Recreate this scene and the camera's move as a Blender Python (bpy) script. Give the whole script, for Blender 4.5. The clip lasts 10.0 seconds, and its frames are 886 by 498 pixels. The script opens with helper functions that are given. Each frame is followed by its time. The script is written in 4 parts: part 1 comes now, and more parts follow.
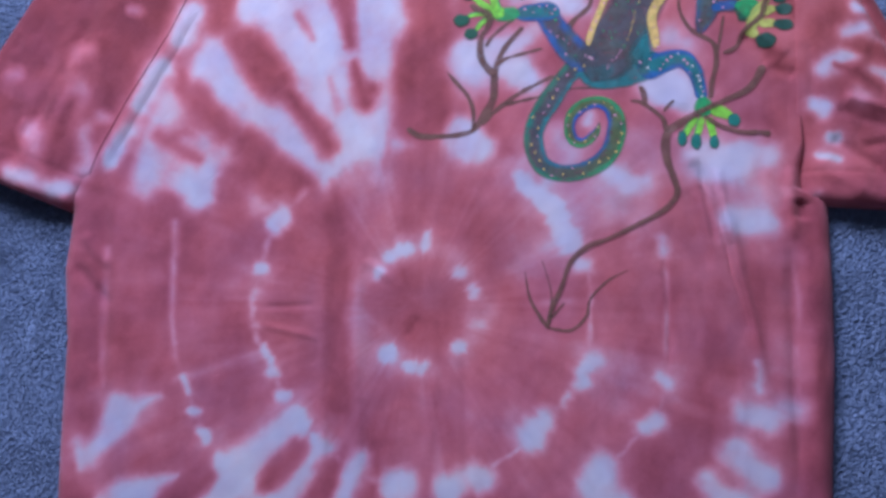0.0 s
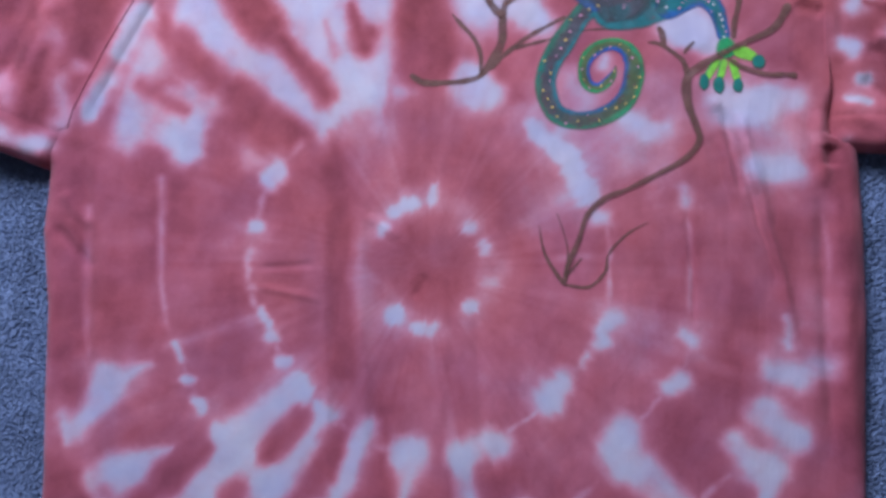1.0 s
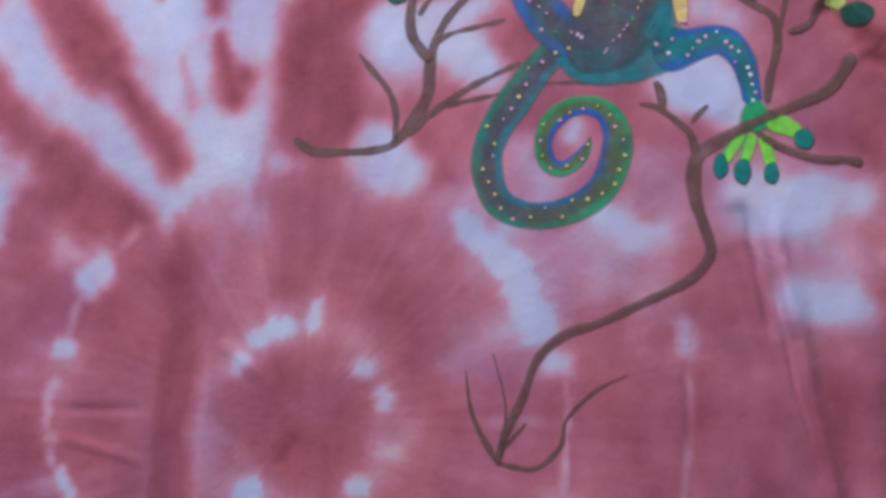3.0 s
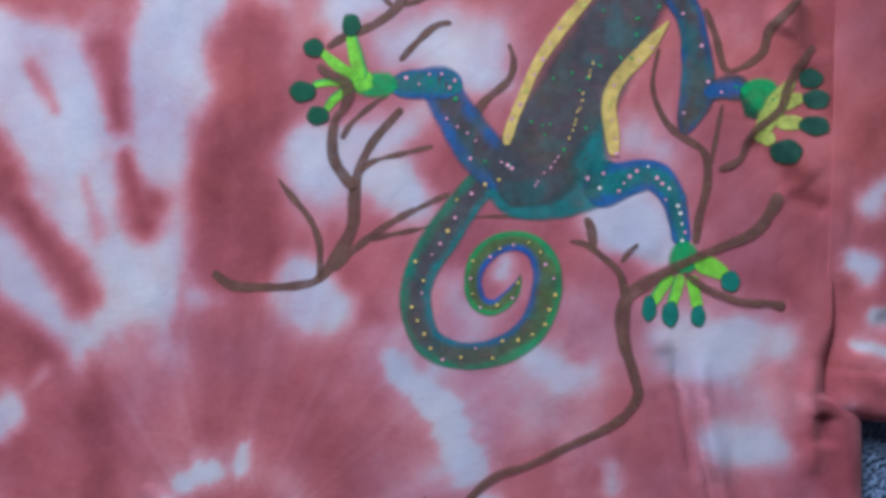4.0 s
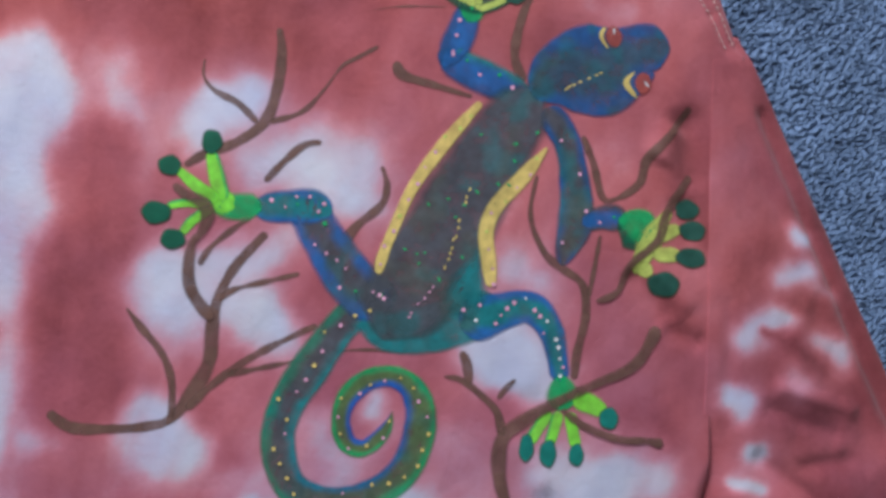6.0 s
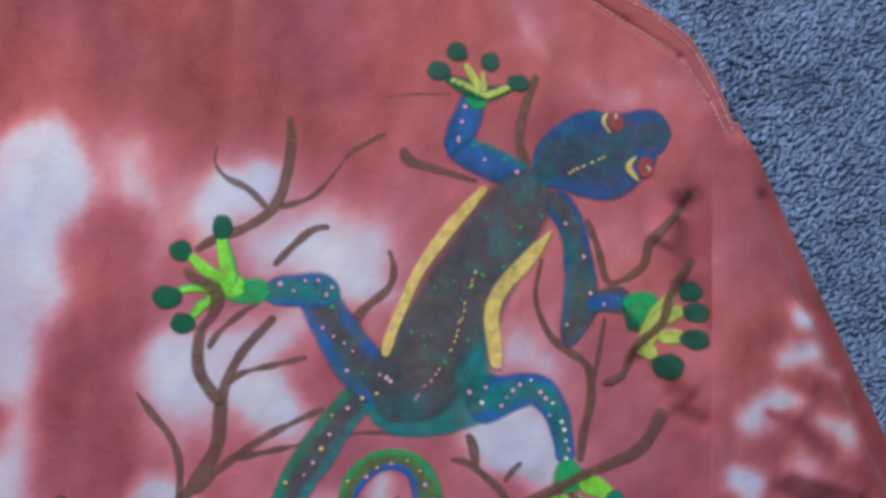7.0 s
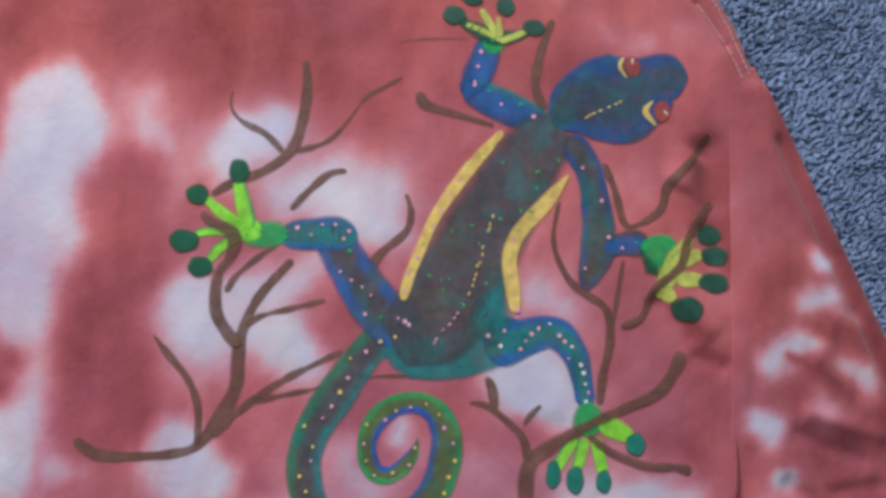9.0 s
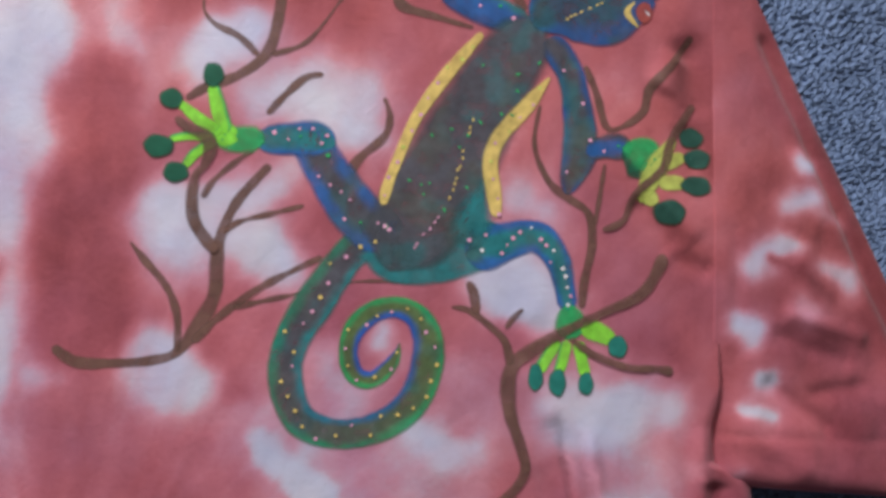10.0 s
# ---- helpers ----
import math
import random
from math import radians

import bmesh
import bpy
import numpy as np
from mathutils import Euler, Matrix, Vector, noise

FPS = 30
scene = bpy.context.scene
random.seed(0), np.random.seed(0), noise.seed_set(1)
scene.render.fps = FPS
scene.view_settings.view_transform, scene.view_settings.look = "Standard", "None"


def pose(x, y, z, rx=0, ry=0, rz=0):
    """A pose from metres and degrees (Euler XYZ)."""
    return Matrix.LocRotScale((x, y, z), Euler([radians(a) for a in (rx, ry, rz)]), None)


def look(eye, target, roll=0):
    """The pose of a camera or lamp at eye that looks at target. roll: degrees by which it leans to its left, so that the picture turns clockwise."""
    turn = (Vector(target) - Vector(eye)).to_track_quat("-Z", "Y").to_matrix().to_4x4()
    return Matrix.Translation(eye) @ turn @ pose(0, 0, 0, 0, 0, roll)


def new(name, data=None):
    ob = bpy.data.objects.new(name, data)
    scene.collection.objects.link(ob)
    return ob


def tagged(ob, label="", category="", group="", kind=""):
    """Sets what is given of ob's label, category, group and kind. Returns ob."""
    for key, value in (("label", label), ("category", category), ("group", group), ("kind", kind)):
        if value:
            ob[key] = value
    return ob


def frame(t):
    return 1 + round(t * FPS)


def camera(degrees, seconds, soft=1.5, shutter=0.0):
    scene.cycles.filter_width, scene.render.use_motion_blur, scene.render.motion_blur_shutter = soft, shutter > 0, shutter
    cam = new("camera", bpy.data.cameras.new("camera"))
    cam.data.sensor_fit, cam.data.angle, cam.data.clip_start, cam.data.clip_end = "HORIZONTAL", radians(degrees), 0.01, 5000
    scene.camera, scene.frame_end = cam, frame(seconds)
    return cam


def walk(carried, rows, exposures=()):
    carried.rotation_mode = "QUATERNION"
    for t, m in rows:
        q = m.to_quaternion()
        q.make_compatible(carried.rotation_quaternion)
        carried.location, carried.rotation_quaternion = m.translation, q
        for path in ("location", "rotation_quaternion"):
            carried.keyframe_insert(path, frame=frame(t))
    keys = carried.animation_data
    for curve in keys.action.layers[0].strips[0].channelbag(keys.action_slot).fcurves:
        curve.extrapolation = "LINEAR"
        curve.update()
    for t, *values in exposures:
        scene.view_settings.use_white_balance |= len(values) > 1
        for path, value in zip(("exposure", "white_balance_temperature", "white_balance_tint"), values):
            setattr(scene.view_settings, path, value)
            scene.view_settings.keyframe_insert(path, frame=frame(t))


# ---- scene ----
SOFT = 3.6
EXPOSURES = [(0, -0.06, 5550, 35), (1, -0.02, 5750, 30), (2.5, -0.09, 5750, 24), (4.5, -0.15, 6020, 13), (7.5, -0.09, 6450, 14), (10, -0.08, 6950, 19)]
cam = camera(50.0, 10.0, SOFT)
# the path is written with the shirt upright, as if it hung, and then laid down on the floor
PATH = [
    (0, (0.1227, -0.6927, -0.0791), (-0.0146, 0.2832, 0.0903), 3.48),
    (0.5, (0.0977, -0.669, -0.0807), (-0.0249, 0.3174, 0.029), 3.06),
    (1, (0.0896, -0.6529, -0.0807), (-0.0142, 0.3326, 0.0537), 2.37),
    (1.5, (0.0809, -0.6024, -0.0915), (-0.0312, 0.3806, 0.0536), 4.17),
    (2, (0.1209, -0.5513, -0.0357), (-0.043, 0.4306, 0.0587), 6.99),
    (2.5, (0.1581, -0.4824, -0.0428), (-0.0932, 0.4744, 0.1032), 7.94),
    (3, (0.1394, -0.4431, 0.0097), (-0.0102, 0.5324, 0.1711), 5.05),
    (3.2, (0.1118, -0.4497, 0.0586), (0.0264, 0.5416, 0.1582), 4.40),
    (4.3, (0.1143, -0.4446, 0.1425), (0.1056, 0.5551, 0.1655), 3.59),
    (4.5, (0.1062, -0.4354, 0.1337), (0.126, 0.5634, 0.1786), 3.81),
    (5, (0.1067, -0.4174, 0.1481), (0.1765, 0.5791, 0.1945), 3.32),
    (5.5, (0.1082, -0.4133, 0.1478), (0.2007, 0.5789, 0.2306), 3.45),
    (6, (0.1095, -0.4223, 0.1825), (0.2166, 0.5689, 0.2602), 3.92),
    (6.2, (0.1021, -0.4254, 0.1803), (0.2231, 0.5622, 0.2802), 4.26),
    (7.3, (0.1103, -0.4296, 0.1981), (0.1983, 0.5557, 0.3446), 3.80),
    (7.5, (0.1039, -0.4259, 0.1922), (0.2069, 0.556, 0.3514), 3.75),
    (8, (0.1008, -0.4286, 0.1903), (0.2068, 0.5532, 0.3481), 3.75),
    (8.5, (0.1035, -0.4282, 0.1791), (0.2111, 0.5526, 0.3415), 3.46),
    (9, (0.1042, -0.4234, 0.1665), (0.1957, 0.5624, 0.3067), 3.50),
    (9.5, (0.1052, -0.4171, 0.1561), (0.2005, 0.5721, 0.2679), 3.76),
    (10, (0.1084, -0.4167, 0.1455), (0.2182, 0.573, 0.2379), 2.74),
]
LAY = pose(0, 0, 0.0115, -90)
walk(cam, [(t, LAY @ look(eye, target, roll)) for t, eye, target, roll in PATH], EXPOSURES)

# ---------------------------------------------------------------- light
world = bpy.data.worlds.new("daylight")
scene.world = world
world.use_nodes = True
sky = world.node_tree.nodes.new("ShaderNodeTexSky")
sky.sky_type, sky.sun_disc = "NISHITA", False
sky.sun_elevation, sky.sun_rotation = radians(38), radians(150)
world.node_tree.links.new(sky.outputs[0], world.node_tree.nodes["Background"].inputs[0])
world.node_tree.nodes["Background"].inputs[1].default_value = 0.12

# daylight of the window in the north wall
WIN_X0, WIN_X1, WIN_Z0, WIN_Z1, NORTH = -1.1, 0.1, 0.55, 1.5, 1.6
lamp = new("window_daylight", bpy.data.lights.new("window_daylight", "AREA"))
lamp.data.shape, lamp.data.size, lamp.data.size_y = "RECTANGLE", WIN_X1 - WIN_X0 - 0.1, WIN_Z1 - WIN_Z0 - 0.1
lamp.data.energy, lamp.data.color = 60.0, (0.90, 0.95, 1.0)
lamp.matrix_world = look(((WIN_X0 + WIN_X1) / 2, NORTH + 0.02, (WIN_Z0 + WIN_Z1) / 2), (0.0, 0.1, 0.0))

# ---------------------------------------------------------------- materials


def material(name, rough=0.8):
    mat = bpy.data.materials.new(name)
    mat.use_nodes = True
    shader = mat.node_tree.nodes["Principled BSDF"]
    shader.inputs["Roughness"].default_value = rough
    return mat, mat.node_tree.nodes, mat.node_tree.links, shader


def noise_node(nodes, links, scale, detail=3.0, vector=None):
    n = nodes.new("ShaderNodeTexNoise")
    n.inputs["Scale"].default_value, n.inputs["Detail"].default_value = scale, detail
    if vector is not None:
        links.new(vector, n.inputs["Vector"])
    return n


def ramp_node(nodes, links, source, stops):
    r = nodes.new("ShaderNodeValToRGB")
    while len(r.color_ramp.elements) < len(stops):
        r.color_ramp.elements.new(0.5)
    for e, (at, col) in zip(r.color_ramp.elements, stops):
        e.position, e.color = at, (*col, 1)
    links.new(source, r.inputs[0])
    return r


def mix_node(nodes, links, how, fac, a, b):
    x = nodes.new("ShaderNodeMix")
    x.data_type, x.blend_type = "RGBA", how
    for sock, val in ((x.inputs[0], fac), (x.inputs[6], a), (x.inputs[7], b)):
        if hasattr(val, "links"):
            links.new(val, sock)
        else:
            sock.default_value = val
    return x.outputs[2]


def bump_node(nodes, links, shader, height, strength, distance, before=None):
    b = nodes.new("ShaderNodeBump")
    b.inputs["Strength"].default_value, b.inputs["Distance"].default_value = strength, distance
    links.new(height, b.inputs["Height"])
    if before is not None:
        links.new(before.outputs[0], b.inputs["Normal"])
    links.new(b.outputs[0], shader.inputs["Normal"])
    return b


def cloth_material():
    """Tie-dyed cotton jersey: bare lilac-white cloth through pink to brick and mauve red."""
    mat, nodes, links, shader = material("tie_dyed_cotton", 0.92)
    dye = nodes.new("ShaderNodeAttribute")
    dye.attribute_name = "dye"
    tone = nodes.new("ShaderNodeAttribute")
    tone.attribute_name = "tone"
    geo = nodes.new("ShaderNodeTexCoord")
    fine = noise_node(nodes, links, 420.0, 4.0, geo.outputs["Object"])
    mid = noise_node(nodes, links, 60.0, 5.0, geo.outputs["Object"])
    add = nodes.new("ShaderNodeMath")
    add.operation = "MULTIPLY_ADD"
    add.inputs[1].default_value = 0.10
    links.new(fine.outputs["Fac"], add.inputs[0])
    links.new(dye.outputs["Fac"], add.inputs[2])
    add2 = nodes.new("ShaderNodeMath")
    add2.operation = "MULTIPLY_ADD"
    add2.inputs[1].default_value = 0.16
    links.new(mid.outputs["Fac"], add2.inputs[0])
    links.new(add.outputs[0], add2.inputs[2])
    shift = nodes.new("ShaderNodeMath")
    shift.operation = "SUBTRACT"
    shift.inputs[1].default_value = 0.13
    links.new(add2.outputs[0], shift.inputs[0])
    mauve = ramp_node(nodes, links, shift.outputs[0], MAUVE_STOPS)
    brick = ramp_node(nodes, links, shift.outputs[0], BRICK_STOPS)
    col = mix_node(nodes, links, "MIX", tone.outputs["Fac"], mauve.outputs[0], brick.outputs[0])
    wide = noise_node(nodes, links, 22.0, 4.0, geo.outputs["Object"])
    drift = ramp_node(nodes, links, wide.outputs["Fac"], ((0.32, (0.84, 0.86, 0.97)), (0.68, (1.10, 1.07, 1.02))))
    col = mix_node(nodes, links, "MULTIPLY", 1.0, col, drift.outputs[0])
    links.new(col, shader.inputs["Base Color"])
    shader.inputs["Sheen Weight"].default_value = 0.15
    shader.inputs["Specular IOR Level"].default_value = 0.15
    weave = nodes.new("ShaderNodeTexWave")
    weave.inputs["Scale"].default_value, weave.inputs["Distortion"].default_value = 420.0, 1.5
    links.new(geo.outputs["Object"], weave.inputs["Vector"])
    b1 = bump_node(nodes, links, shader, mid.outputs["Fac"], 0.35, 0.002)
    b2 = bump_node(nodes, links, shader, weave.outputs["Fac"], 0.25, 0.0003, b1)
    bump_node(nodes, links, shader, fine.outputs["Fac"], 0.3, 0.0006, b2)
    return mat


def paint_material():
    """Brushed fabric paint, its colour laid on the mesh."""
    mat, nodes, links, shader = material("fabric_paint", 0.55)
    at = nodes.new("ShaderNodeAttribute")
    at.attribute_name = "paint"
    geo = nodes.new("ShaderNodeTexCoord")
    n = noise_node(nodes, links, 260.0, 5.0, geo.outputs["Object"])
    shade = ramp_node(nodes, links, n.outputs["Fac"], ((0.25, (0.82, 0.82, 0.82)), (0.75, (1.18, 1.18, 1.18))))
    links.new(mix_node(nodes, links, "MULTIPLY", 1.0, at.outputs["Color"], shade.outputs[0]), shader.inputs["Base Color"])
    shader.inputs["Specular IOR Level"].default_value = 0.25
    bump_node(nodes, links, shader, n.outputs["Fac"], 0.3, 0.0004)
    clear = nodes.new("ShaderNodeBsdfTransparent")
    blend = nodes.new("ShaderNodeMixShader")
    links.new(at.outputs["Alpha"], blend.inputs[0])
    links.new(clear.outputs[0], blend.inputs[1])
    links.new(shader.outputs[0], blend.inputs[2])
    links.new(blend.outputs[0], nodes["Material Output"].inputs["Surface"])
    return mat


def plain_material(name, colour, rough, scale, spread=0.2, bump=0.001):
    mat, nodes, links, shader = material(name, rough)
    geo = nodes.new("ShaderNodeTexCoord")
    n = noise_node(nodes, links, scale, 6.0, geo.outputs["Object"])
    lo, hi = ([c * f for c in colour] for f in (1 - spread, 1 + spread))
    links.new(ramp_node(nodes, links, n.outputs["Fac"], ((0.3, lo), (0.7, hi))).outputs[0], shader.inputs["Base Color"])
    bump_node(nodes, links, shader, n.outputs["Fac"], 0.4, bump)
    return mat


def carpet_material():
    mat, nodes, links, shader = material("carpet_yarn", 0.95)
    geo = nodes.new("ShaderNodeNewGeometry")
    pos = nodes.new("ShaderNodeTexCoord")
    each = ramp_node(nodes, links, geo.outputs["Random Per Island"], CARPET_STOPS)
    n = noise_node(nodes, links, 35.0, 4.0, pos.outputs["Object"])
    patch = ramp_node(nodes, links, n.outputs["Fac"], ((0.3, (0.88, 0.88, 0.88)), (0.7, (1.12, 1.12, 1.12))))
    n2 = noise_node(nodes, links, 130.0, 3.0, pos.outputs["Object"])
    mottle = ramp_node(nodes, links, n2.outputs["Fac"], ((0.35, (0.82, 0.84, 0.86)), (0.65, (1.12, 1.11, 1.10))))
    both = mix_node(nodes, links, "MULTIPLY", 1.0, each.outputs[0], patch.outputs[0])
    links.new(mix_node(nodes, links, "MULTIPLY", 1.0, both, mottle.outputs[0]), shader.inputs["Base Color"])
    shader.inputs["Specular IOR Level"].default_value = 0.1
    return mat


MAUVE_STOPS = ((0.0, (0.50, 0.52, 0.62)), (0.20, (0.52, 0.46, 0.55)), (0.46, (0.57, 0.26, 0.33)), (0.66, (0.48, 0.15, 0.20)), (0.84, (0.39, 0.098, 0.13)), (1.0, (0.26, 0.055, 0.075)))
BRICK_STOPS = ((0.0, (0.64, 0.62, 0.70)), (0.20, (0.62, 0.50, 0.56)), (0.46, (0.61, 0.26, 0.28)), (0.66, (0.50, 0.145, 0.15)), (0.84, (0.40, 0.098, 0.098)), (1.0, (0.25, 0.052, 0.052)))
CARPET_STOPS = ((0.0, (0.140, 0.205, 0.325)), (0.5, (0.165, 0.238, 0.37)), (1.0, (0.19, 0.268, 0.41)))
CLOTH = cloth_material()
PAINT = paint_material()
CARPET = carpet_material()
CARPET_BASE = plain_material("carpet_backing", (0.125, 0.18, 0.285), 0.95, 300.0, 0.3, 0.003)
THREAD = plain_material("white_thread", (0.74, 0.60, 0.55), 0.8, 800.0, 0.15, 0.0002)
PLASTER = plain_material("wall_paint", (0.36, 0.355, 0.35), 0.9, 30.0, 0.05, 0.001)
WOOD = plain_material("white_gloss", (0.75, 0.75, 0.74), 0.4, 40.0, 0.05, 0.0005)

# ---------------------------------------------------------------- the room


def box(bm, x0, y0, z0, x1, y1, z1):
    m = Matrix.Translation(((x0 + x1) / 2, (y0 + y1) / 2, (z0 + z1) / 2)) @ Matrix.Diagonal((x1 - x0, y1 - y0, z1 - z0, 1))
    bmesh.ops.create_cube(bm, size=1.0, matrix=m)


def part(name, bm, mat, parent=None, label=""):
    mesh = bpy.data.meshes.new(name)
    bm.to_mesh(mesh)
    bm.free()
    mesh.materials.append(mat)
    ob = new(name, mesh)
    ob.parent = parent
    return tagged(ob, label)


def boxes(name, mat, parent, *dims):
    bm = bmesh.new()
    for d in dims:
        box(bm, *d)
    return part(name, bm, mat, parent)


WEST, EAST, SOUTH, HIGH = -2.3, 2.5, -2.3, 2.4
walls = {
    "wall_north": [(WEST, NORTH, 0, WIN_X0, NORTH + 0.2, HIGH), (WIN_X1, NORTH, 0, EAST, NORTH + 0.2, HIGH),
                   (WIN_X0, NORTH, 0, WIN_X1, NORTH + 0.2, WIN_Z0), (WIN_X0, NORTH, WIN_Z1, WIN_X1, NORTH + 0.2, HIGH)],
    "wall_south": [(WEST, SOUTH - 0.15, 0, EAST, SOUTH, HIGH)],
    "wall_west": [(WEST - 0.15, SOUTH - 0.15, 0, WEST, NORTH + 0.2, HIGH)],
    "wall_east": [(EAST, SOUTH - 0.15, 0, EAST + 0.15, NORTH + 0.2, HIGH)],
    "ceiling": [(WEST - 0.15, SOUTH - 0.15, HIGH, EAST + 0.15, NORTH + 0.2, HIGH + 0.15)],
}
for name, dims in walls.items():
    tagged(boxes(name, PLASTER, None, *dims), "plain pale painted " + name.split("_")[0] + " of the room", name.split("_")[0], kind="structure")
window = tagged(new("window_1"), "white framed window in the painted wall", "window", kind="structure")
for a in ((WIN_X0, NORTH + 0.08, WIN_Z0, WIN_X1, NORTH + 0.14, WIN_Z0 + 0.05), (WIN_X0, NORTH + 0.08, WIN_Z1 - 0.05, WIN_X1, NORTH + 0.14, WIN_Z1),
          (WIN_X0, NORTH + 0.08, WIN_Z0 + 0.05, WIN_X0 + 0.05, NORTH + 0.14, WIN_Z1 - 0.05), (WIN_X1 - 0.05, NORTH + 0.08, WIN_Z0 + 0.05, WIN_X1, NORTH + 0.14, WIN_Z1 - 0.05)):
    boxes("window_frame", WOOD, window, a)

# ---------------------------------------------------------------- shirt: outline, relief and dye
TABLE = np.random.RandomState(5).rand(64, 64)


def lattice(x, y, seed=0):
    """Smooth noise, 0 to 1, one cell a unit."""
    x, y = np.asarray(x) + 13.7 * seed, np.asarray(y) + 7.3 * seed
    i, j = np.floor(x).astype(int), np.floor(y).astype(int)
    u, v = x - i, y - j
    u, v = u * u * (3 - 2 * u), v * v * (3 - 2 * v)
    g = lambda a, b: TABLE[a % 64, b % 64]
    return (g(i, j) * (1 - u) + g(i + 1, j) * u) * (1 - v) + (g(i, j + 1) * (1 - u) + g(i + 1, j + 1) * u) * v


def fbm(x, y, seed=0, octaves=3):
    return sum(lattice(x * 2 ** k, y * 2 ** k, seed + k) * 0.5 ** k for k in range(octaves)) / (2 - 0.5 ** (octaves - 1))


def smooth(x):
    x = np.clip(x, 0, 1)
    return x * x * (3 - 2 * x)


def along(px, py, x0, y0, x1, y1):
    """Distance to a segment and the share of the way along it."""
    dx, dy = x1 - x0, y1 - y0
    k = np.clip(((px - x0) * dx + (py - y0) * dy) / max(dx * dx + dy * dy, 1e-9), 0, 1)
    return np.hypot(px - x0 - k * dx, py - y0 - k * dy), k


# side edges of the body panel, by height up the shirt
LEFT_Y = (-0.33, -0.16, -0.10, -0.04, 0.013, 0.055, 0.077, 0.105, 0.15, 0.21, 0.25, 0.30, 0.345, 0.375, 0.41, 0.43)
LEFT_X = (-0.255, -0.258, -0.263, -0.267, -0.276, -0.275, -0.276, -0.262, -0.242, -0.212, -0.197, -0.190, -0.192, -0.16, -0.09, -0.06)
RIGHT_Y = (-0.33, -0.12, -0.028, 0.028, 0.088, 0.095, 0.13, 0.19, 0.26, 0.320, 0.345, 0.367, 0.384, 0.393, 0.418, 0.43)
RIGHT_X = (0.302, 0.304, 0.306, 0.305, 0.302, 0.284, 0.282, 0.281, 0.284, 0.2925, 0.2815, 0.267, 0.240, 0.212, 0.115, 0.08)

RING = (0.009, -0.004)
BARE_UPPER = [(0.052, 0.203, 0.033, 0.197, 0.021, 0.7), (0.093, 0.236, 0.115, 0.251, 0.0221, 0.55), (0.039, 0.258, 0.045, 0.276, 0.0191, 0.7), (0.027, 0.2, 0.046, 0.188, 0.0241, 0.9), (0.075, 0.185, 0.087, 0.172, 0.02, 0.85), (0.063, 0.205, 0.083, 0.217, 0.0201, 0.6), (0.027, 0.137, 0.036, 0.115, 0.0201, 0.95), (0.038, 0.126, 0.049, 0.122, 0.019, 0.95), (0.172, 0.18, 0.194, 0.169, 0.022, 0.85), (0.128, 0.139, 0.13, 0.149, 0.013, 0.6)]
BARE_CROWN = [(0.004, 0.285, 0.011, 0.263, 0.0281, 0.4), (0.048, 0.266, 0.062, 0.278, 0.0261, 0.9), (0.072, 0.25, 0.094, 0.254, 0.0321, 0.85), (0.102, 0.247, 0.113, 0.238, 0.0261, 0.65), (0.032, 0.187, 0.042, 0.179, 0.0301, 0.9), (0.066, 0.185, 0.074, 0.176, 0.0241, 0.9), (0.066, 0.204, 0.076, 0.21, 0.016, 0.6), (0.184, 0.177, 0.2, 0.163, 0.023, 0.85), (0.187, 0.21, 0.203, 0.204, 0.0241, 0.4), (0.176, 0.372, 0.184, 0.355, 0.011, 0.16), (0.205, 0.345, 0.233, 0.332, 0.011, 0.16)]
BARE_MIDDLE = [(0.146, 0.104, 0.161, 0.092, 0.014, 0.8), (0.159, 0.092, 0.175, 0.095, 0.012, 0.75), (0.212, 0.121, 0.26, 0.118, 0.022, 0.65), (0.226, 0.109, 0.239, 0.105, 0.02, 0.5)]
FADED = [(0.092, 0.104, 0.147, 0.093, 0.05, 0.32), (0.131, 0.071, 0.083, 0.031, 0.0341, 0.32), (0.216, 0.108, 0.256, 0.096, 0.04, 0.35), (0.105, 0.132, 0.116, 0.115, 0.018, 0.4), (0.165, 0.126, 0.177, 0.106, 0.021, 0.4), (0.15, 0.078, 0.171, 0.075, 0.021, 0.32), (0.194, 0.128, 0.206, 0.092, 0.016, 0.28)]
FADED_SHOULDER = [(0.187, 0.369, 0.244, 0.341, 0.0453, 0.14), (0.229, 0.362, 0.266, 0.329, 0.0254, 0.12), (0.213, 0.335, 0.23, 0.327, 0.011, 0.18), (0.185, 0.36, 0.191, 0.35, 0.011, 0.18)]
DYED_UPPER = [(0.058, 0.142, 0.07, 0.119, 0.015, 0.8)]
# deep dye band, and shade of the right folds and edge put into dye
DENSE_SHADED = [(0.27, 0.275, 0.283, 0.228, 0.015, 0.7), (0.247, 0.263, 0.269, 0.251, 0.013, 0.4), (0.281, 0.085, 0.289, 0.056, 0.012, 0.9), (0.29, 0.077, 0.3, 0.052, 0.014, 0.6), (0.267, 0.282, 0.274, 0.25, 0.017, 0.8), (0.256, 0.202, 0.272, 0.183, 0.013, 0.35), (0.247, 0.217, 0.262, 0.192, 0.011, 0.3), (0.292, 0.06, 0.294, -0.12, 0.016, 0.7), (0.273, 0.078, 0.283, 0.059, 0.016, 0.7), (0.244, 0.025, 0.254, -0.015, 0.02, 0.45), (0.217, -0, 0.229, -0.032, 0.02, 0.4), (0.206, 0.094, 0.222, 0.057, 0.014, 0.4), (-0.058, 0.078, -0.046, -0.079, 0.017, 0.75)]
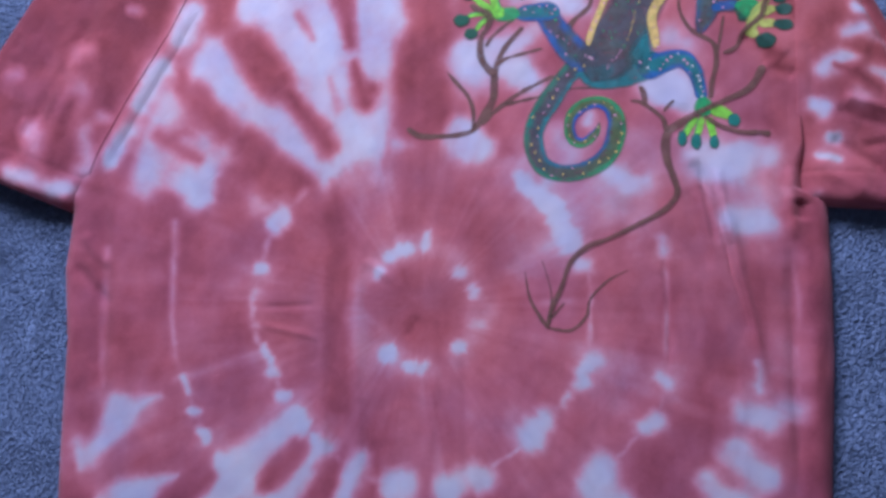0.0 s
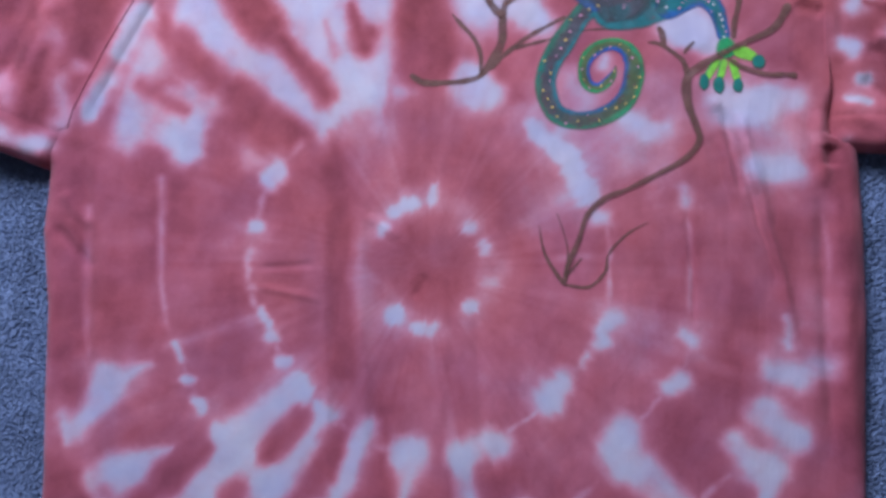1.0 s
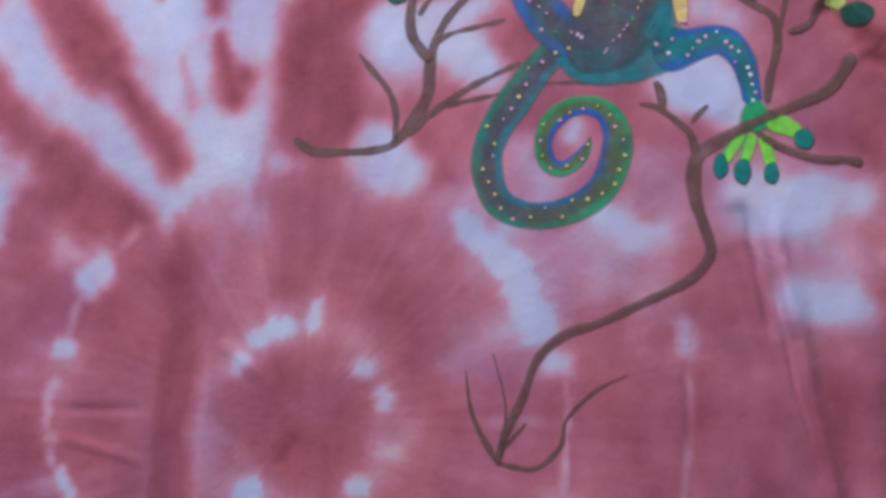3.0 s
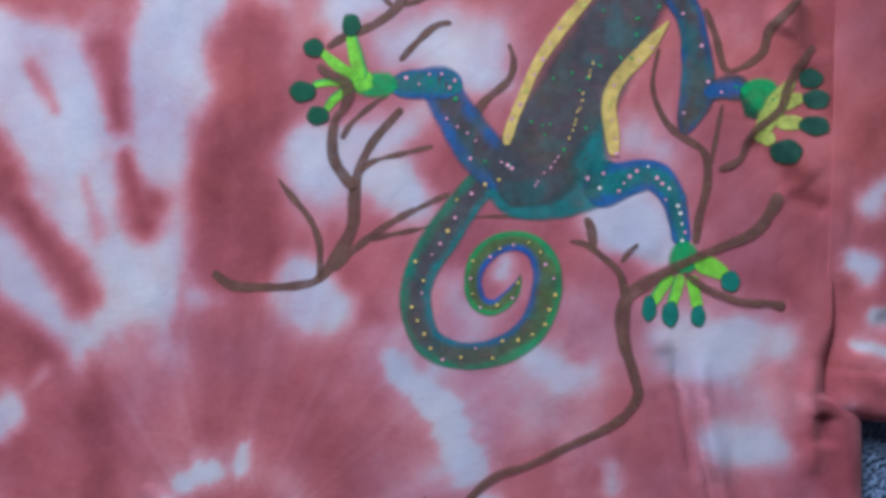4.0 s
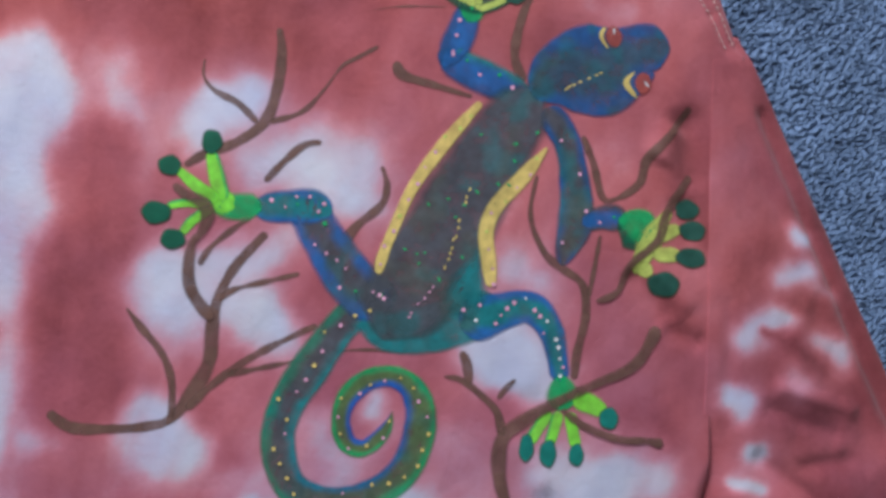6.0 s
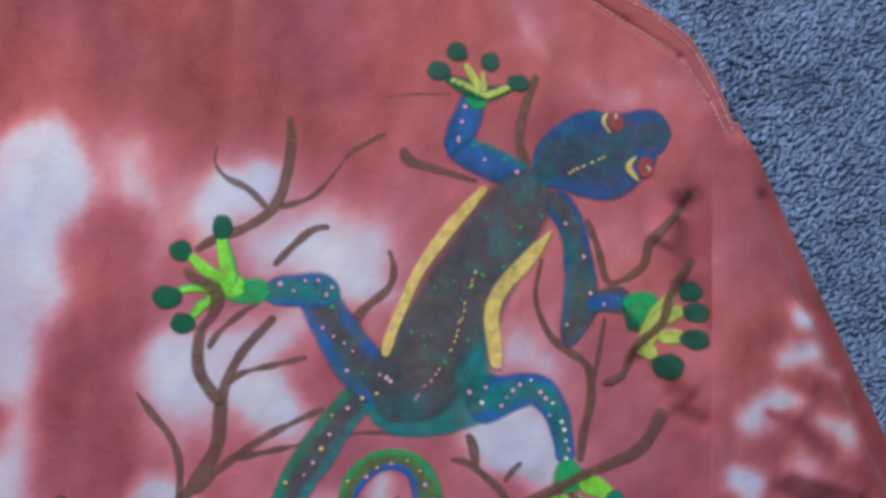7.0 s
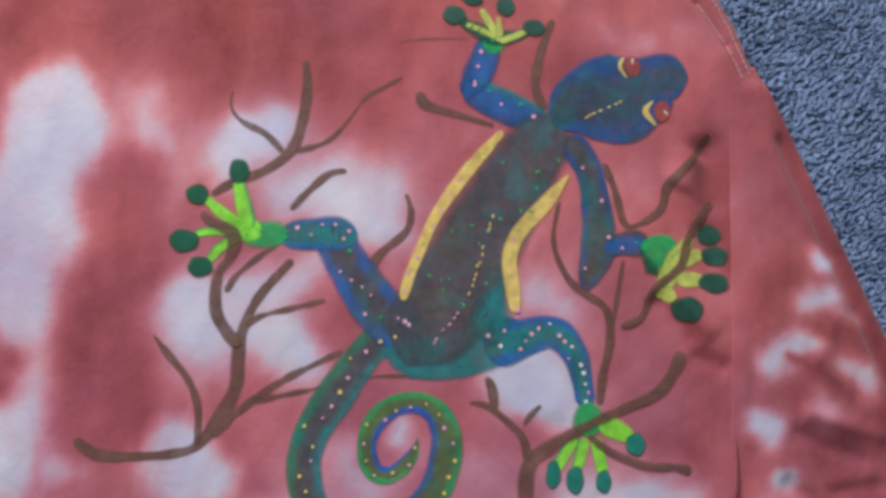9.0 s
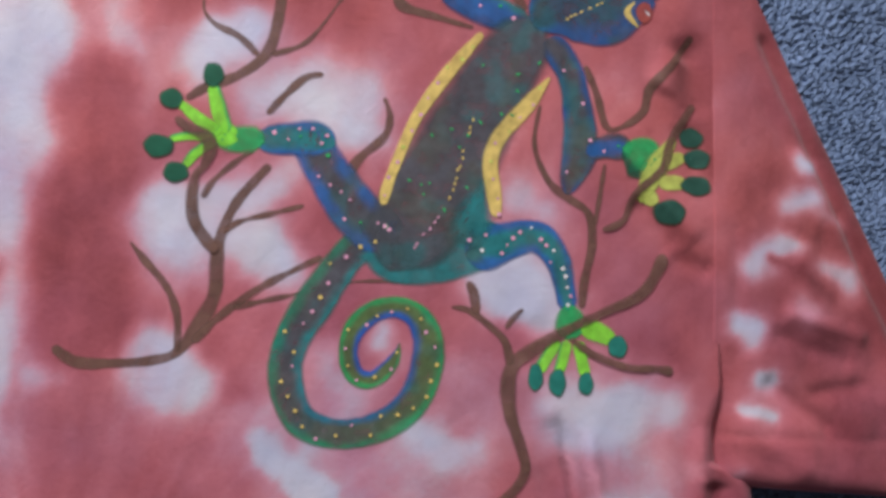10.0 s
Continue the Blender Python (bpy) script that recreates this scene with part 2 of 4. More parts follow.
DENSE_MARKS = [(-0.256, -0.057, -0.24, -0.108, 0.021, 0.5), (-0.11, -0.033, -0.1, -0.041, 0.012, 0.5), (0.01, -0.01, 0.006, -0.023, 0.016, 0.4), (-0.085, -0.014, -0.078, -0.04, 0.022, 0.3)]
BODY_MARKS = [(0.0, BARE_UPPER), (0.0, BARE_CROWN), (0.0, FADED), (0.0, FADED_SHOULDER), (0.0, BARE_MIDDLE), (0.84, DYED_UPPER), (1.0, DENSE_SHADED), (1.0, DENSE_MARKS)]
# tapered dashes: start, width, end, width, strength
PALE = [(-0.0367, 0.0965, 0.0486, -0.0222, 0.0485, 0.0265, 0.55), (0.055, -0.0079, 0.025, 0.065, -0.0075, 0.025, 0.4), (-0.0383, 0.0133, 0.0052, -0.0367, -0.0071, 0.0052, 0.4), (-0.0331, -0.0086, 0.0052, -0.0103, -0.0278, 0.006, 0.45), (0.0153, -0.0636, 0.0058, 0.02, -0.1038, 0.0292, 0.4), (0.1458, -0.0037, 0.0241, 0.1534, -0.0598, 0.0322, 0.35), (0.2129, 0.0238, 0.0237, 0.202, -0.0333, 0.0237, 0.3), (0.0915, 0.0271, 0.0248, 0.0779, 0.052, 0.0166, 0.35), (0.2324, 0.0451, 0.0157, 0.233, -0.0237, 0.0197, 0.35), (-0.0332, -0.0291, 0.0123, -0.0222, -0.0767, 0.0205, 0.3), (0.1342, -0.0379, 0.0193, 0.158, -0.0679, 0.0231, 0.35), (0.0618, -0.0804, 0.0196, 0.089, -0.0752, 0.0157, 0.4), (0.0525, -0.0494, 0.0119, 0.053, -0.1043, 0.0158, 0.3)]
PALE += [(0.0076, -0.1067, 0.012, 0.0023, -0.0834, 0.0048, 0.35), (0.2291, -0.0491, 0.0149, 0.255, -0.0517, 0.0149, 0.4)]
BARE_WEST = [(-0.1374, 0.232, 0.0425, -0.0271, 0.211, 0.0614, 1.0), (-0.0936, 0.187, 0.069, -0.0363, 0.1507, 0.0552, 1.0), (-0.0435, 0.1278, 0.0357, -0.008, 0.1272, 0.0134, 1.0), (-0.0603, 0.1138, 0.0268, -0.0498, 0.1231, 0.0224, 1.0), (-0.1591, 0.1887, 0.0518, -0.178, 0.1671, 0.0283, 0.95), (-0.1459, 0.1512, 0.0465, -0.087, 0.1109, 0.0512, 0.95), (-0.0752, 0.1044, 0.0269, -0.0846, 0.0826, 0.0108, 1.0), (-0.2138, 0.0872, 0.0282, -0.1608, 0.1152, 0.0376, 0.7), (-0.1742, 0.0882, 0.0371, -0.1705, 0.0756, 0.0232, 0.9), (-0.1165, 0.0763, 0.0272, -0.1056, 0.0767, 0.0272, 0.45), (-0.2001, 0.1526, 0.0237, -0.2178, 0.1009, 0.019, 0.7), (-0.0353, 0.2109, 0.0407, -0.019, 0.211, 0.0407, 0.95), (0.0357, 0.1272, 0.0303, 0.049, 0.1199, 0.0173, 0.9)]
BARE_NORTH = [(-0.0329, 0.2726, 0.035, -0.0337, 0.2306, 0.0304, 0.95), (-0.0168, 0.2642, 0.0164, -0.0119, 0.2485, 0.007, 0.8), (-0.0214, 0.1988, 0.0231, -0.0358, 0.2037, 0.0277, 0.9), (-0.0274, 0.1755, 0.0128, -0.0236, 0.1472, 0.0128, 0.85), (-0.0202, 0.1356, 0.0251, -0.0314, 0.1325, 0.0228, 0.95), (-0.0292, 0.1093, 0.009, -0.0256, 0.0955, 0.0135, 0.5), (-0.032, 0.2819, 0.031, -0.0258, 0.2521, 0.031, 0.95), (-0.0439, 0.2808, 0.0142, -0.0354, 0.2167, 0.0142, 0.85), (0.007, 0.2804, 0.0122, 0.0141, 0.2605, 0.0097, 0.3)]
DYED_NORTH = [(0.0056, 0.2512, 0.0237, 0.0101, 0.2121, 0.0308, 1.0), (0.002, 0.1703, 0.0325, 0.0086, 0.148, 0.0348, 1.0), (-0.0394, 0.1639, 0.0082, -0.0361, 0.1642, 0.0082, 1.0)]
DYED_WEST = [(-0.1464, 0.2031, 0.0273, -0.1176, 0.1712, 0.0329, 1.0), (-0.1035, 0.1579, 0.0119, -0.0686, 0.1173, 0.0165, 1.0), (-0.17, 0.2392, 0.0268, -0.1661, 0.2198, 0.0191, 1.0), (-0.182, 0.16, 0.0227, -0.152, 0.1292, 0.0208, 0.9), (-0.1966, 0.1764, 0.0086, -0.1934, 0.1646, 0.0105, 0.8), (-0.1334, 0.119, 0.0257, -0.0884, 0.0852, 0.0257, 1.0), (-0.1245, 0.0987, 0.0228, -0.1117, 0.0832, 0.0182, 0.9), (-0.2087, 0.1243, 0.0114, -0.1736, 0.1043, 0.0104, 0.8), (-0.0667, 0.2393, 0.0184, -0.0577, 0.2014, 0.0092, 1.0), (-0.0534, 0.1865, 0.0054, -0.0428, 0.1542, 0.0181, 1.0), (-0.1026, 0.2258, 0.0065, -0.0898, 0.2068, 0.0056, 0.6), (-0.0728, 0.1732, 0.0036, -0.0621, 0.1479, 0.0073, 0.45), (-0.0029, 0.1972, 0.0375, -0.0035, 0.1399, 0.0339, 1.0)]
DYED_WEST += [(-0.0056, 0.2393, 0.027, 0.0001, 0.2205, 0.0252, 0.8), (-0.0241, 0.1057, 0.0053, -0.0213, 0.1282, 0.0035, 0.4)]
BARE_SOUTH = [(-0.2134, -0.0944, 0.0258, -0.234, -0.1281, 0.0129, 0.8), (-0.2156, -0.0937, 0.0198, -0.1825, -0.0789, 0.0034, 0.7), (-0.1729, -0.067, 0.0034, -0.111, -0.0446, 0.0051, 0.22), (-0.246, -0.1165, 0.0104, -0.2388, -0.1357, 0.0043, 0.75), (-0.2035, -0.1545, 0.0255, -0.1646, -0.1382, 0.0026, 0.8), (-0.221, -0.1596, 0.0111, -0.2084, -0.1847, 0.0085, 0.65), (-0.1896, -0.1577, 0.0211, -0.1973, -0.1761, 0.0169, 0.7), (-0.1213, -0.1305, 0.0291, -0.0754, -0.0894, 0.0091, 0.95), (-0.1163, -0.1413, 0.029, -0.1395, -0.1633, 0.0248, 0.9), (-0.1395, -0.1633, 0.0208, -0.1628, -0.1845, 0.0291, 0.85), (-0.0904, -0.1563, 0.027, -0.0669, -0.1306, 0.0123, 0.85), (-0.0668, -0.1313, 0.0114, -0.0578, -0.1064, 0.0073, 0.8), (-0.0552, -0.1086, 0.0122, -0.0504, -0.1083, 0.0122, 0.8)]
BARE_SOUTH += [(-0.0902, -0.1594, 0.0245, -0.0969, -0.1794, 0.0163, 0.8), (-0.0413, -0.1486, 0.0185, -0.0248, -0.1156, 0.0137, 0.95), (-0.0504, -0.1763, 0.0105, -0.0413, -0.1486, 0.0161, 0.9), (-0.0049, -0.134, 0.0199, 0.0069, -0.1309, 0.0199, 1.0), (0.0049, -0.1458, 0.0119, -0.001, -0.1673, 0.0087, 0.85), (-0.0641, -0.1714, 0.0105, -0.0593, -0.1827, 0.0105, 0.9)]
DYED_SOUTH = [(-0.0927, -0.1368, 0.0148, -0.0712, -0.1079, 0.0123, 1.0), (-0.0502, -0.1491, 0.0113, -0.0433, -0.1174, 0.0089, 1.0), (-0.0616, -0.1596, 0.0105, -0.0511, -0.1343, 0.0105, 1.0), (-0.161, -0.1567, 0.0201, -0.1368, -0.1346, 0.0117, 1.0), (-0.1226, -0.1674, 0.0149, -0.114, -0.1601, 0.0149, 0.8), (-0.1924, -0.1825, 0.0152, -0.1798, -0.1722, 0.0152, 1.0), (-0.0712, -0.1691, 0.0138, -0.0806, -0.1791, 0.0162, 1.0), (-0.0148, -0.1353, 0.0088, -0.0137, -0.1681, 0.016, 1.0), (-0.0166, -0.1041, 0.0048, -0.013, -0.1243, 0.0048, 1.0)]
BARE_EAST = [(0.038, -0.1314, 0.0165, 0.0446, -0.131, 0.0165, 1.0), (0.0581, -0.1225, 0.0172, 0.0645, -0.1252, 0.0172, 1.0), (0.0418, -0.1416, 0.0094, 0.0468, -0.1642, 0.0117, 0.6), (0.0809, -0.1646, 0.0154, 0.0934, -0.1714, 0.0154, 0.85), (0.0965, -0.0911, 0.0194, 0.1058, -0.0797, 0.0139, 1.0), (0.1486, -0.1135, 0.0227, 0.1413, -0.1242, 0.0227, 1.0), (0.1598, -0.1363, 0.0226, 0.1797, -0.1582, 0.0226, 0.8), (0.1452, -0.1364, 0.0166, 0.1518, -0.136, 0.0166, 0.9), (0.2371, -0.0949, 0.0221, 0.2562, -0.1088, 0.0206, 0.85), (0.2189, -0.1147, 0.0148, 0.2309, -0.1289, 0.0207, 0.85), (0.2419, -0.132, 0.0219, 0.2395, -0.1506, 0.0058, 0.8), (0.2441, -0.0674, 0.017, 0.2596, -0.0712, 0.0184, 0.85), (0.2749, -0.0628, 0.0146, 0.2807, -0.0626, 0.0146, 0.6)]
BARE_EAST += [(0.1773, -0.0803, 0.0113, 0.1839, -0.0761, 0.0128, 1.0), (0.1859, -0.0441, 0.0068, 0.1924, -0.05, 0.0091, 0.9), (0.13, -0.0518, 0.01, 0.1343, -0.0399, 0.0085, 0.95), (0.1234, -0.0618, 0.0046, 0.1178, -0.0679, 0.0031, 0.8), (0.1363, -0.0347, 0.0085, 0.1396, -0.0345, 0.0085, 0.6), (0.2322, 0.0692, 0.0119, 0.2578, 0.0683, 0.0174, 0.75), (0.1857, 0.0538, 0.0072, 0.1867, 0.0442, 0.0072, 0.8), (0.129, 0.0328, 0.009, 0.1326, 0.033, 0.009, 0.75), (0.2522, -0.0306, 0.0038, 0.2546, -0.0501, 0.0054, 0.8)]
BEADS = [(0.0801, 0.0961, 0.0093, 0.1019, 0.0777, 0.0144, 0.95), (0.1019, 0.0777, 0.0142, 0.1195, 0.0501, 0.0159, 0.95), (-0.1008, 0.0634, 0.0135, -0.1044, 0.0535, 0.0153, 0.95), (-0.1148, 0.0206, 0.0089, -0.1112, 0.0207, 0.0089, 0.8), (-0.1175, 0.0022, 0.0062, -0.1172, -0.0095, 0.0045, 0.5), (-0.1135, -0.0222, 0.0053, -0.1114, -0.0221, 0.0053, 0.5), (-0.1065, -0.0376, 0.0062, -0.102, -0.0484, 0.0079, 0.8), (-0.0993, -0.0567, 0.0079, -0.0961, -0.0565, 0.0079, 0.85), (-0.0904, -0.0737, 0.0104, -0.0862, -0.0735, 0.0104, 0.85), (-0.0768, -0.0903, 0.0155, -0.0735, -0.0942, 0.0146, 1.0), (-0.0635, -0.1002, 0.0034, -0.0604, -0.1069, 0.0043, 0.7), (-0.1651, -0.0645, 0.0062, -0.1613, -0.0744, 0.0054, 0.7), (-0.1564, -0.0893, 0.008, -0.1532, -0.0891, 0.008, 0.85)]
BEADS += [(-0.1484, -0.1038, 0.0088, -0.1453, -0.1077, 0.0088, 0.9), (-0.1326, -0.1201, 0.007, -0.126, -0.1246, 0.0087, 0.7), (0.005, -0.0478, 0.0081, 0.0159, -0.0475, 0.0095, 0.95), (-0.0137, -0.0391, 0.0103, -0.0096, -0.0386, 0.0103, 0.85), (0.0389, -0.0314, 0.0087, 0.043, -0.0316, 0.0093, 1.0), (0.0478, 0.0123, 0.0074, 0.0506, 0.0082, 0.008, 0.8), (0.0369, 0.0235, 0.0088, 0.0404, 0.0239, 0.0088, 0.85), (0.0125, 0.0415, 0.0068, 0.0136, 0.0519, 0.0034, 0.85), (-0.0056, 0.039, 0.0083, -0.0009, 0.0408, 0.009, 0.95), (-0.015, 0.0343, 0.0083, -0.0117, 0.0346, 0.0083, 0.9), (-0.0216, 0.0226, 0.0083, -0.0239, 0.0189, 0.007, 0.75), (0.0532, -0.0132, 0.008, 0.0564, -0.0128, 0.008, 0.4), (-0.0117, -0.0375, 0.0082, -0.0085, -0.0371, 0.0082, 0.6)]
RIBBON_EAST = [(0.2966, 0.1543, 0.014, 0.2901, 0.1565, 0.0103, 0.98), (0.2982, 0.1856, 0.0141, 0.3166, 0.198, 0.0141, 0.98), (0.3156, 0.2148, 0.0124, 0.3268, 0.2188, 0.0112, 0.78), (0.3198, 0.2356, 0.0075, 0.3254, 0.2326, 0.0056, 0.98), (0.3321, 0.1827, 0.0112, 0.3449, 0.1791, 0.0155, 0.98), (0.3245, 0.1657, 0.0172, 0.3344, 0.1681, 0.0123, 0.59), (0.3025, 0.1329, 0.0061, 0.3078, 0.1332, 0.0055, 1), (0.2977, 0.1206, 0.0061, 0.3073, 0.117, 0.0037, 1), (0.2934, 0.0902, 0.0048, 0.295, 0.0903, 0.0048, 0.52), (0.3325, 0.2108, 0.0062, 0.3416, 0.2057, 0.0062, 0.52)]
SLEEVE_STRIPE = [(0.3077, 0.1888, 0.0043, 0.3383, 0.1717, 0.0107, 1.0), (0.3158, 0.2057, 0.0054, 0.3432, 0.1959, 0.0081, 0.9)]
RIBBON_WEST = [(-0.1928, 0.2285, 0.0183, -0.1981, 0.2071, 0.0192, 0.95), (-0.2133, 0.18, 0.0192, -0.2259, 0.1484, 0.0163, 0.95), (-0.2339, 0.1276, 0.0162, -0.248, 0.1029, 0.0115, 0.95), (-0.2808, 0.1609, 0.0215, -0.2896, 0.125, 0.0196, 0.5), (-0.3148, 0.1231, 0.0196, -0.2964, 0.1036, 0.0177, 0.6), (-0.3255, 0.0878, 0.0176, -0.2873, 0.0796, 0.0166, 0.8), (-0.2704, 0.1268, 0.0126, -0.2671, 0.0941, 0.0135, 0.65), (-0.2867, 0.0782, 0.0173, -0.2798, 0.0784, 0.0173, 0.7), (-0.3446, 0.1747, 0.012, -0.3398, 0.1747, 0.012, 0.4), (-0.2587, 0.1374, 0.0097, -0.2548, 0.1375, 0.0097, 0.6), (-0.2868, 0.1948, 0.0197, -0.2789, 0.1949, 0.0197, 0.4), (-0.2424, 0.2293, 0.0098, -0.2385, 0.2293, 0.0098, 0.5)]
SLEEVE_BLOT = [(-0.285, 0.1489, 0.0127, -0.2919, 0.099, 0.0225, 0.95), (-0.2686, 0.1804, 0.0196, -0.2552, 0.1518, 0.0117, 0.9)]
RING_TWO_LEFT = [(-0.0845, 0.0817, 0.0054), (-0.1008, 0.0634, 0.0054), (-0.1085, 0.049, 0.0054), (-0.1132, 0.0233, 0.0045), (-0.1174, 0.0013, 0.0045), (-0.1175, -0.0159, 0.0044), (-0.1114, -0.0328, 0.0044), (-0.1059, -0.0444, 0.0044), (-0.0977, -0.0566, 0.0044), (-0.0883, -0.0736, 0.0043), (-0.0759, -0.0915, 0.0051), (-0.0613, -0.1057, 0.0051), (-0.0483, -0.1142, 0.0051)]
RING_TWO_RIGHT = [(0.1195, 0.0514, 0.0058), (0.1316, 0.0329, 0.0041), (0.1358, 0.0164, 0.0037), (0.1357, -0.0042, 0.0036), (0.1355, -0.0226, 0.0044), (0.138, -0.0366, 0.0048), (0.1305, -0.0531, 0.0048), (0.1167, -0.0683, 0.0036), (0.1007, -0.0888, 0.004), (0.0872, -0.1027, 0.0032), (0.0755, -0.1101, 0.0032), (0.0613, -0.1241, 0.0048)]
RING_TWO_FOOT = [(0.0597, -0.1232, 0.0039), (0.0405, -0.1313, 0.0039), (0.0208, -0.1313, 0.0036), (0.001, -0.1324, 0.0048), (-0.0191, -0.1297, 0.0036), (-0.0421, -0.1166, 0.004), (-0.0593, -0.1025, 0.0037)]
RING_THREE_LEFT = [(-0.1866, 0.0539, 0.0046), (-0.1841, 0.016, 0.0041), (-0.1815, -0.0189, 0.0041), (-0.1736, -0.053, 0.0045), (-0.1623, -0.0736, 0.004), (-0.1553, -0.0888, 0.0035), (-0.1464, -0.1053, 0.004), (-0.1291, -0.1236, 0.0039)]
RING_THREE_RIGHT = [(0.1852, 0.06, 0.004), (0.1876, 0.0393, 0.0036), (0.1899, 0.0065, 0.0036), (0.1885, -0.026, 0.0035), (0.1905, -0.049, 0.0039), (0.1877, -0.0638, 0.0035), (0.1795, -0.0788, 0.0039), (0.1673, -0.0913, 0.0035), (0.1529, -0.1078, 0.0039)]
RING_FOUR_FOOT = [(0.2192, -0.1326, 0.0044), (0.2029, -0.1485, 0.0044), (0.1902, -0.1612, 0.0052)]
RING_THREE_FOOT = [(0.1391, -0.1368, 0.0038), (0.1225, -0.1518, 0.0046), (0.1095, -0.1628, 0.0046)]
RING_FOUR_LEFT = [(-0.24, 0.0317, 0.0056), (-0.2391, -0.004, 0.0056), (-0.2365, -0.039, 0.0046), (-0.2306, -0.0775, 0.0046)]
RING_FIVE_RIGHT = [(0.2768, 0.0387, 0.0035), (0.2809, 0.0106, 0.0034), (0.2793, -0.0213, 0.0034), (0.28, -0.0526, 0.0038)]
RING_LINES = [(0.6, RING_TWO_LEFT), (0.6, RING_TWO_RIGHT), (0.45, RING_TWO_FOOT), (0.45, RING_THREE_LEFT), (0.5, RING_THREE_RIGHT), (0.5, RING_FOUR_FOOT), (0.5, RING_THREE_FOOT), (0.28, RING_FOUR_LEFT), (0.4, RING_FIVE_RIGHT)]
PALE_EAST = [(0.175, 0.1251, 0.0302, 0.1756, 0.0904, 0.0276, 0.45), (0.2251, 0.0878, 0.0229, 0.2107, 0.0722, 0.0152, 0.35), (0.1352, 0.0787, 0.0198, 0.1606, 0.0676, 0.0149, 0.35), (0.0412, 0.0986, 0.0192, 0.0818, 0.069, 0.0267, 0.3), (0.2305, 0.1356, 0.0154, 0.2512, 0.1342, 0.0103, 0.4)]
BARE_FOOT = [(0.2151, 0.1098, 0.0168, 0.2417, 0.1156, 0.0144, 0.8), (0.2388, 0.0705, 0.0205, 0.2541, 0.0717, 0.0128, 0.65), (0.1801, 0.1705, 0.0203, 0.1942, 0.1688, 0.0127, 0.85)]
BODY_TAPERS = [(0.46, PALE_EAST), (0.03, BARE_FOOT), (0.46, PALE), (0.03, BARE_WEST), (0.03, BARE_NORTH), (0.86, DYED_NORTH), (0.86, DYED_WEST), (0.03, BARE_SOUTH), (0.86, DYED_SOUTH), (0.03, BARE_EAST), (0.0, BEADS), (0.03, RIBBON_WEST)]
SLEEVE_EAST_TAPERS = [(0.05, RIBBON_EAST), (0.95, SLEEVE_STRIPE)]
SLEEVE_WEST_TAPERS = [(0.05, RIBBON_WEST), (0.92, SLEEVE_BLOT), (0.05, BARE_WEST)]
SLEEVE_FOLDS = [(0.312, 0.153, 0.344, 0.144, 0.0071, -1.8), (0.307, 0.13, 0.334, 0.113, 0.0071, -1.8), (0.317, 0.163, 0.352, 0.155, 0.006, 1.8), (0.329, 0.128, 0.352, 0.132, 0.006, -1.8), (0.29, 0.177, 0.296, 0.147, 0.006, -1.2), (0.295, 0.111, 0.322, 0.095, 0.0081, 1.5), (0.293, 0.279, 0.315, 0.243, 0.008, -1.5)]
CREASES_A = [(0.283, 0.087, 0.283, 0.071, 0.009, -3.5), (0.274, 0.112, 0.278, 0.056, 0.008, 2.5), (0.188, 0.138, 0.208, 0.108, 0.0081, 1.5), (-0.057, 0.074, -0.04, -0.144, 0.012, -1.4), (-0.067, 0.047, -0.052, -0.145, 0.006, 1), (-0.041, 0.065, -0.026, -0.143, 0.0071, 1.2), (0.221, 0.086, 0.25, -0.015, 0.003, -3.2), (0.228, 0.091, 0.259, -0.05, 0.007, 3.2), (0.208, 0.09, 0.237, 0.001, 0.009, 1.5), (0.2, 0.094, 0.221, 0.032, 0.007, -1.5), (0.276, 0.059, 0.282, -0.121, 0.009, -3)]
CREASES_B = [(0.291, 0.06, 0.293, -0.12, 0.012, 3), (-0.192, 0.235, -0.262, 0.086, 0.012, 2.4), (-0.181, 0.238, -0.247, 0.098, 0.004, -0.7), (-0.249, 0.086, -0.225, -0.157, 0.01, -2), (-0.233, 0.087, -0.209, -0.156, 0.014, 1.5), (-0.266, 0.020, -0.233, -0.014, 0.007, -1.6), (-0.262, 0.044, -0.236, 0.016, 0.008, 1.4), (0.042, -0.021, 0.055, -0.137, 0.007, -0.8), (0.024, -0.043, 0.025, -0.115, 0.005, 0.7), (0.012, -0.01, 0.002, -0.027, 0.006, -0.7), (-0.112, -0.009, -0.068, -0.005, 0.004, -0.8)]
CREASES_C = [(-0.111, -0.022, -0.062, -0.03, 0.004, 0.8), (0.187, 0.153, 0.206, 0.150, 0.007, -0.7), (0.264, 0.292, 0.272, 0.250, 0.013, -2.2), (0.252, 0.262, 0.262, 0.282, 0.011, 2.6), (0.240, 0.214, 0.262, 0.188, 0.010, -2.6), (0.250, 0.216, 0.272, 0.194, 0.008, 1.8), (0.258, 0.188, 0.279, 0.180, 0.007, -2.2), (0.270, 0.300, 0.274, 0.205, 0.018, -2.2), (0.262, 0.250, 0.270, 0.225, 0.008, -1.2), (0.21, 0.113, 0.224, 0.05, 0.004, -2.4), (0.222, 0.109, 0.233, 0.05, 0.0051, 2.4), (-0.19, 0.043, -0.178, -0.062, 0.006, -1), (-0.036, 0.031, -0.009, 0.015, 0.0051, 0.8), (0.189, 0.048, 0.192, -0.042, 0.0032, -1)]
CREASES = CREASES_A + CREASES_B + CREASES_C
BRANCHES = []
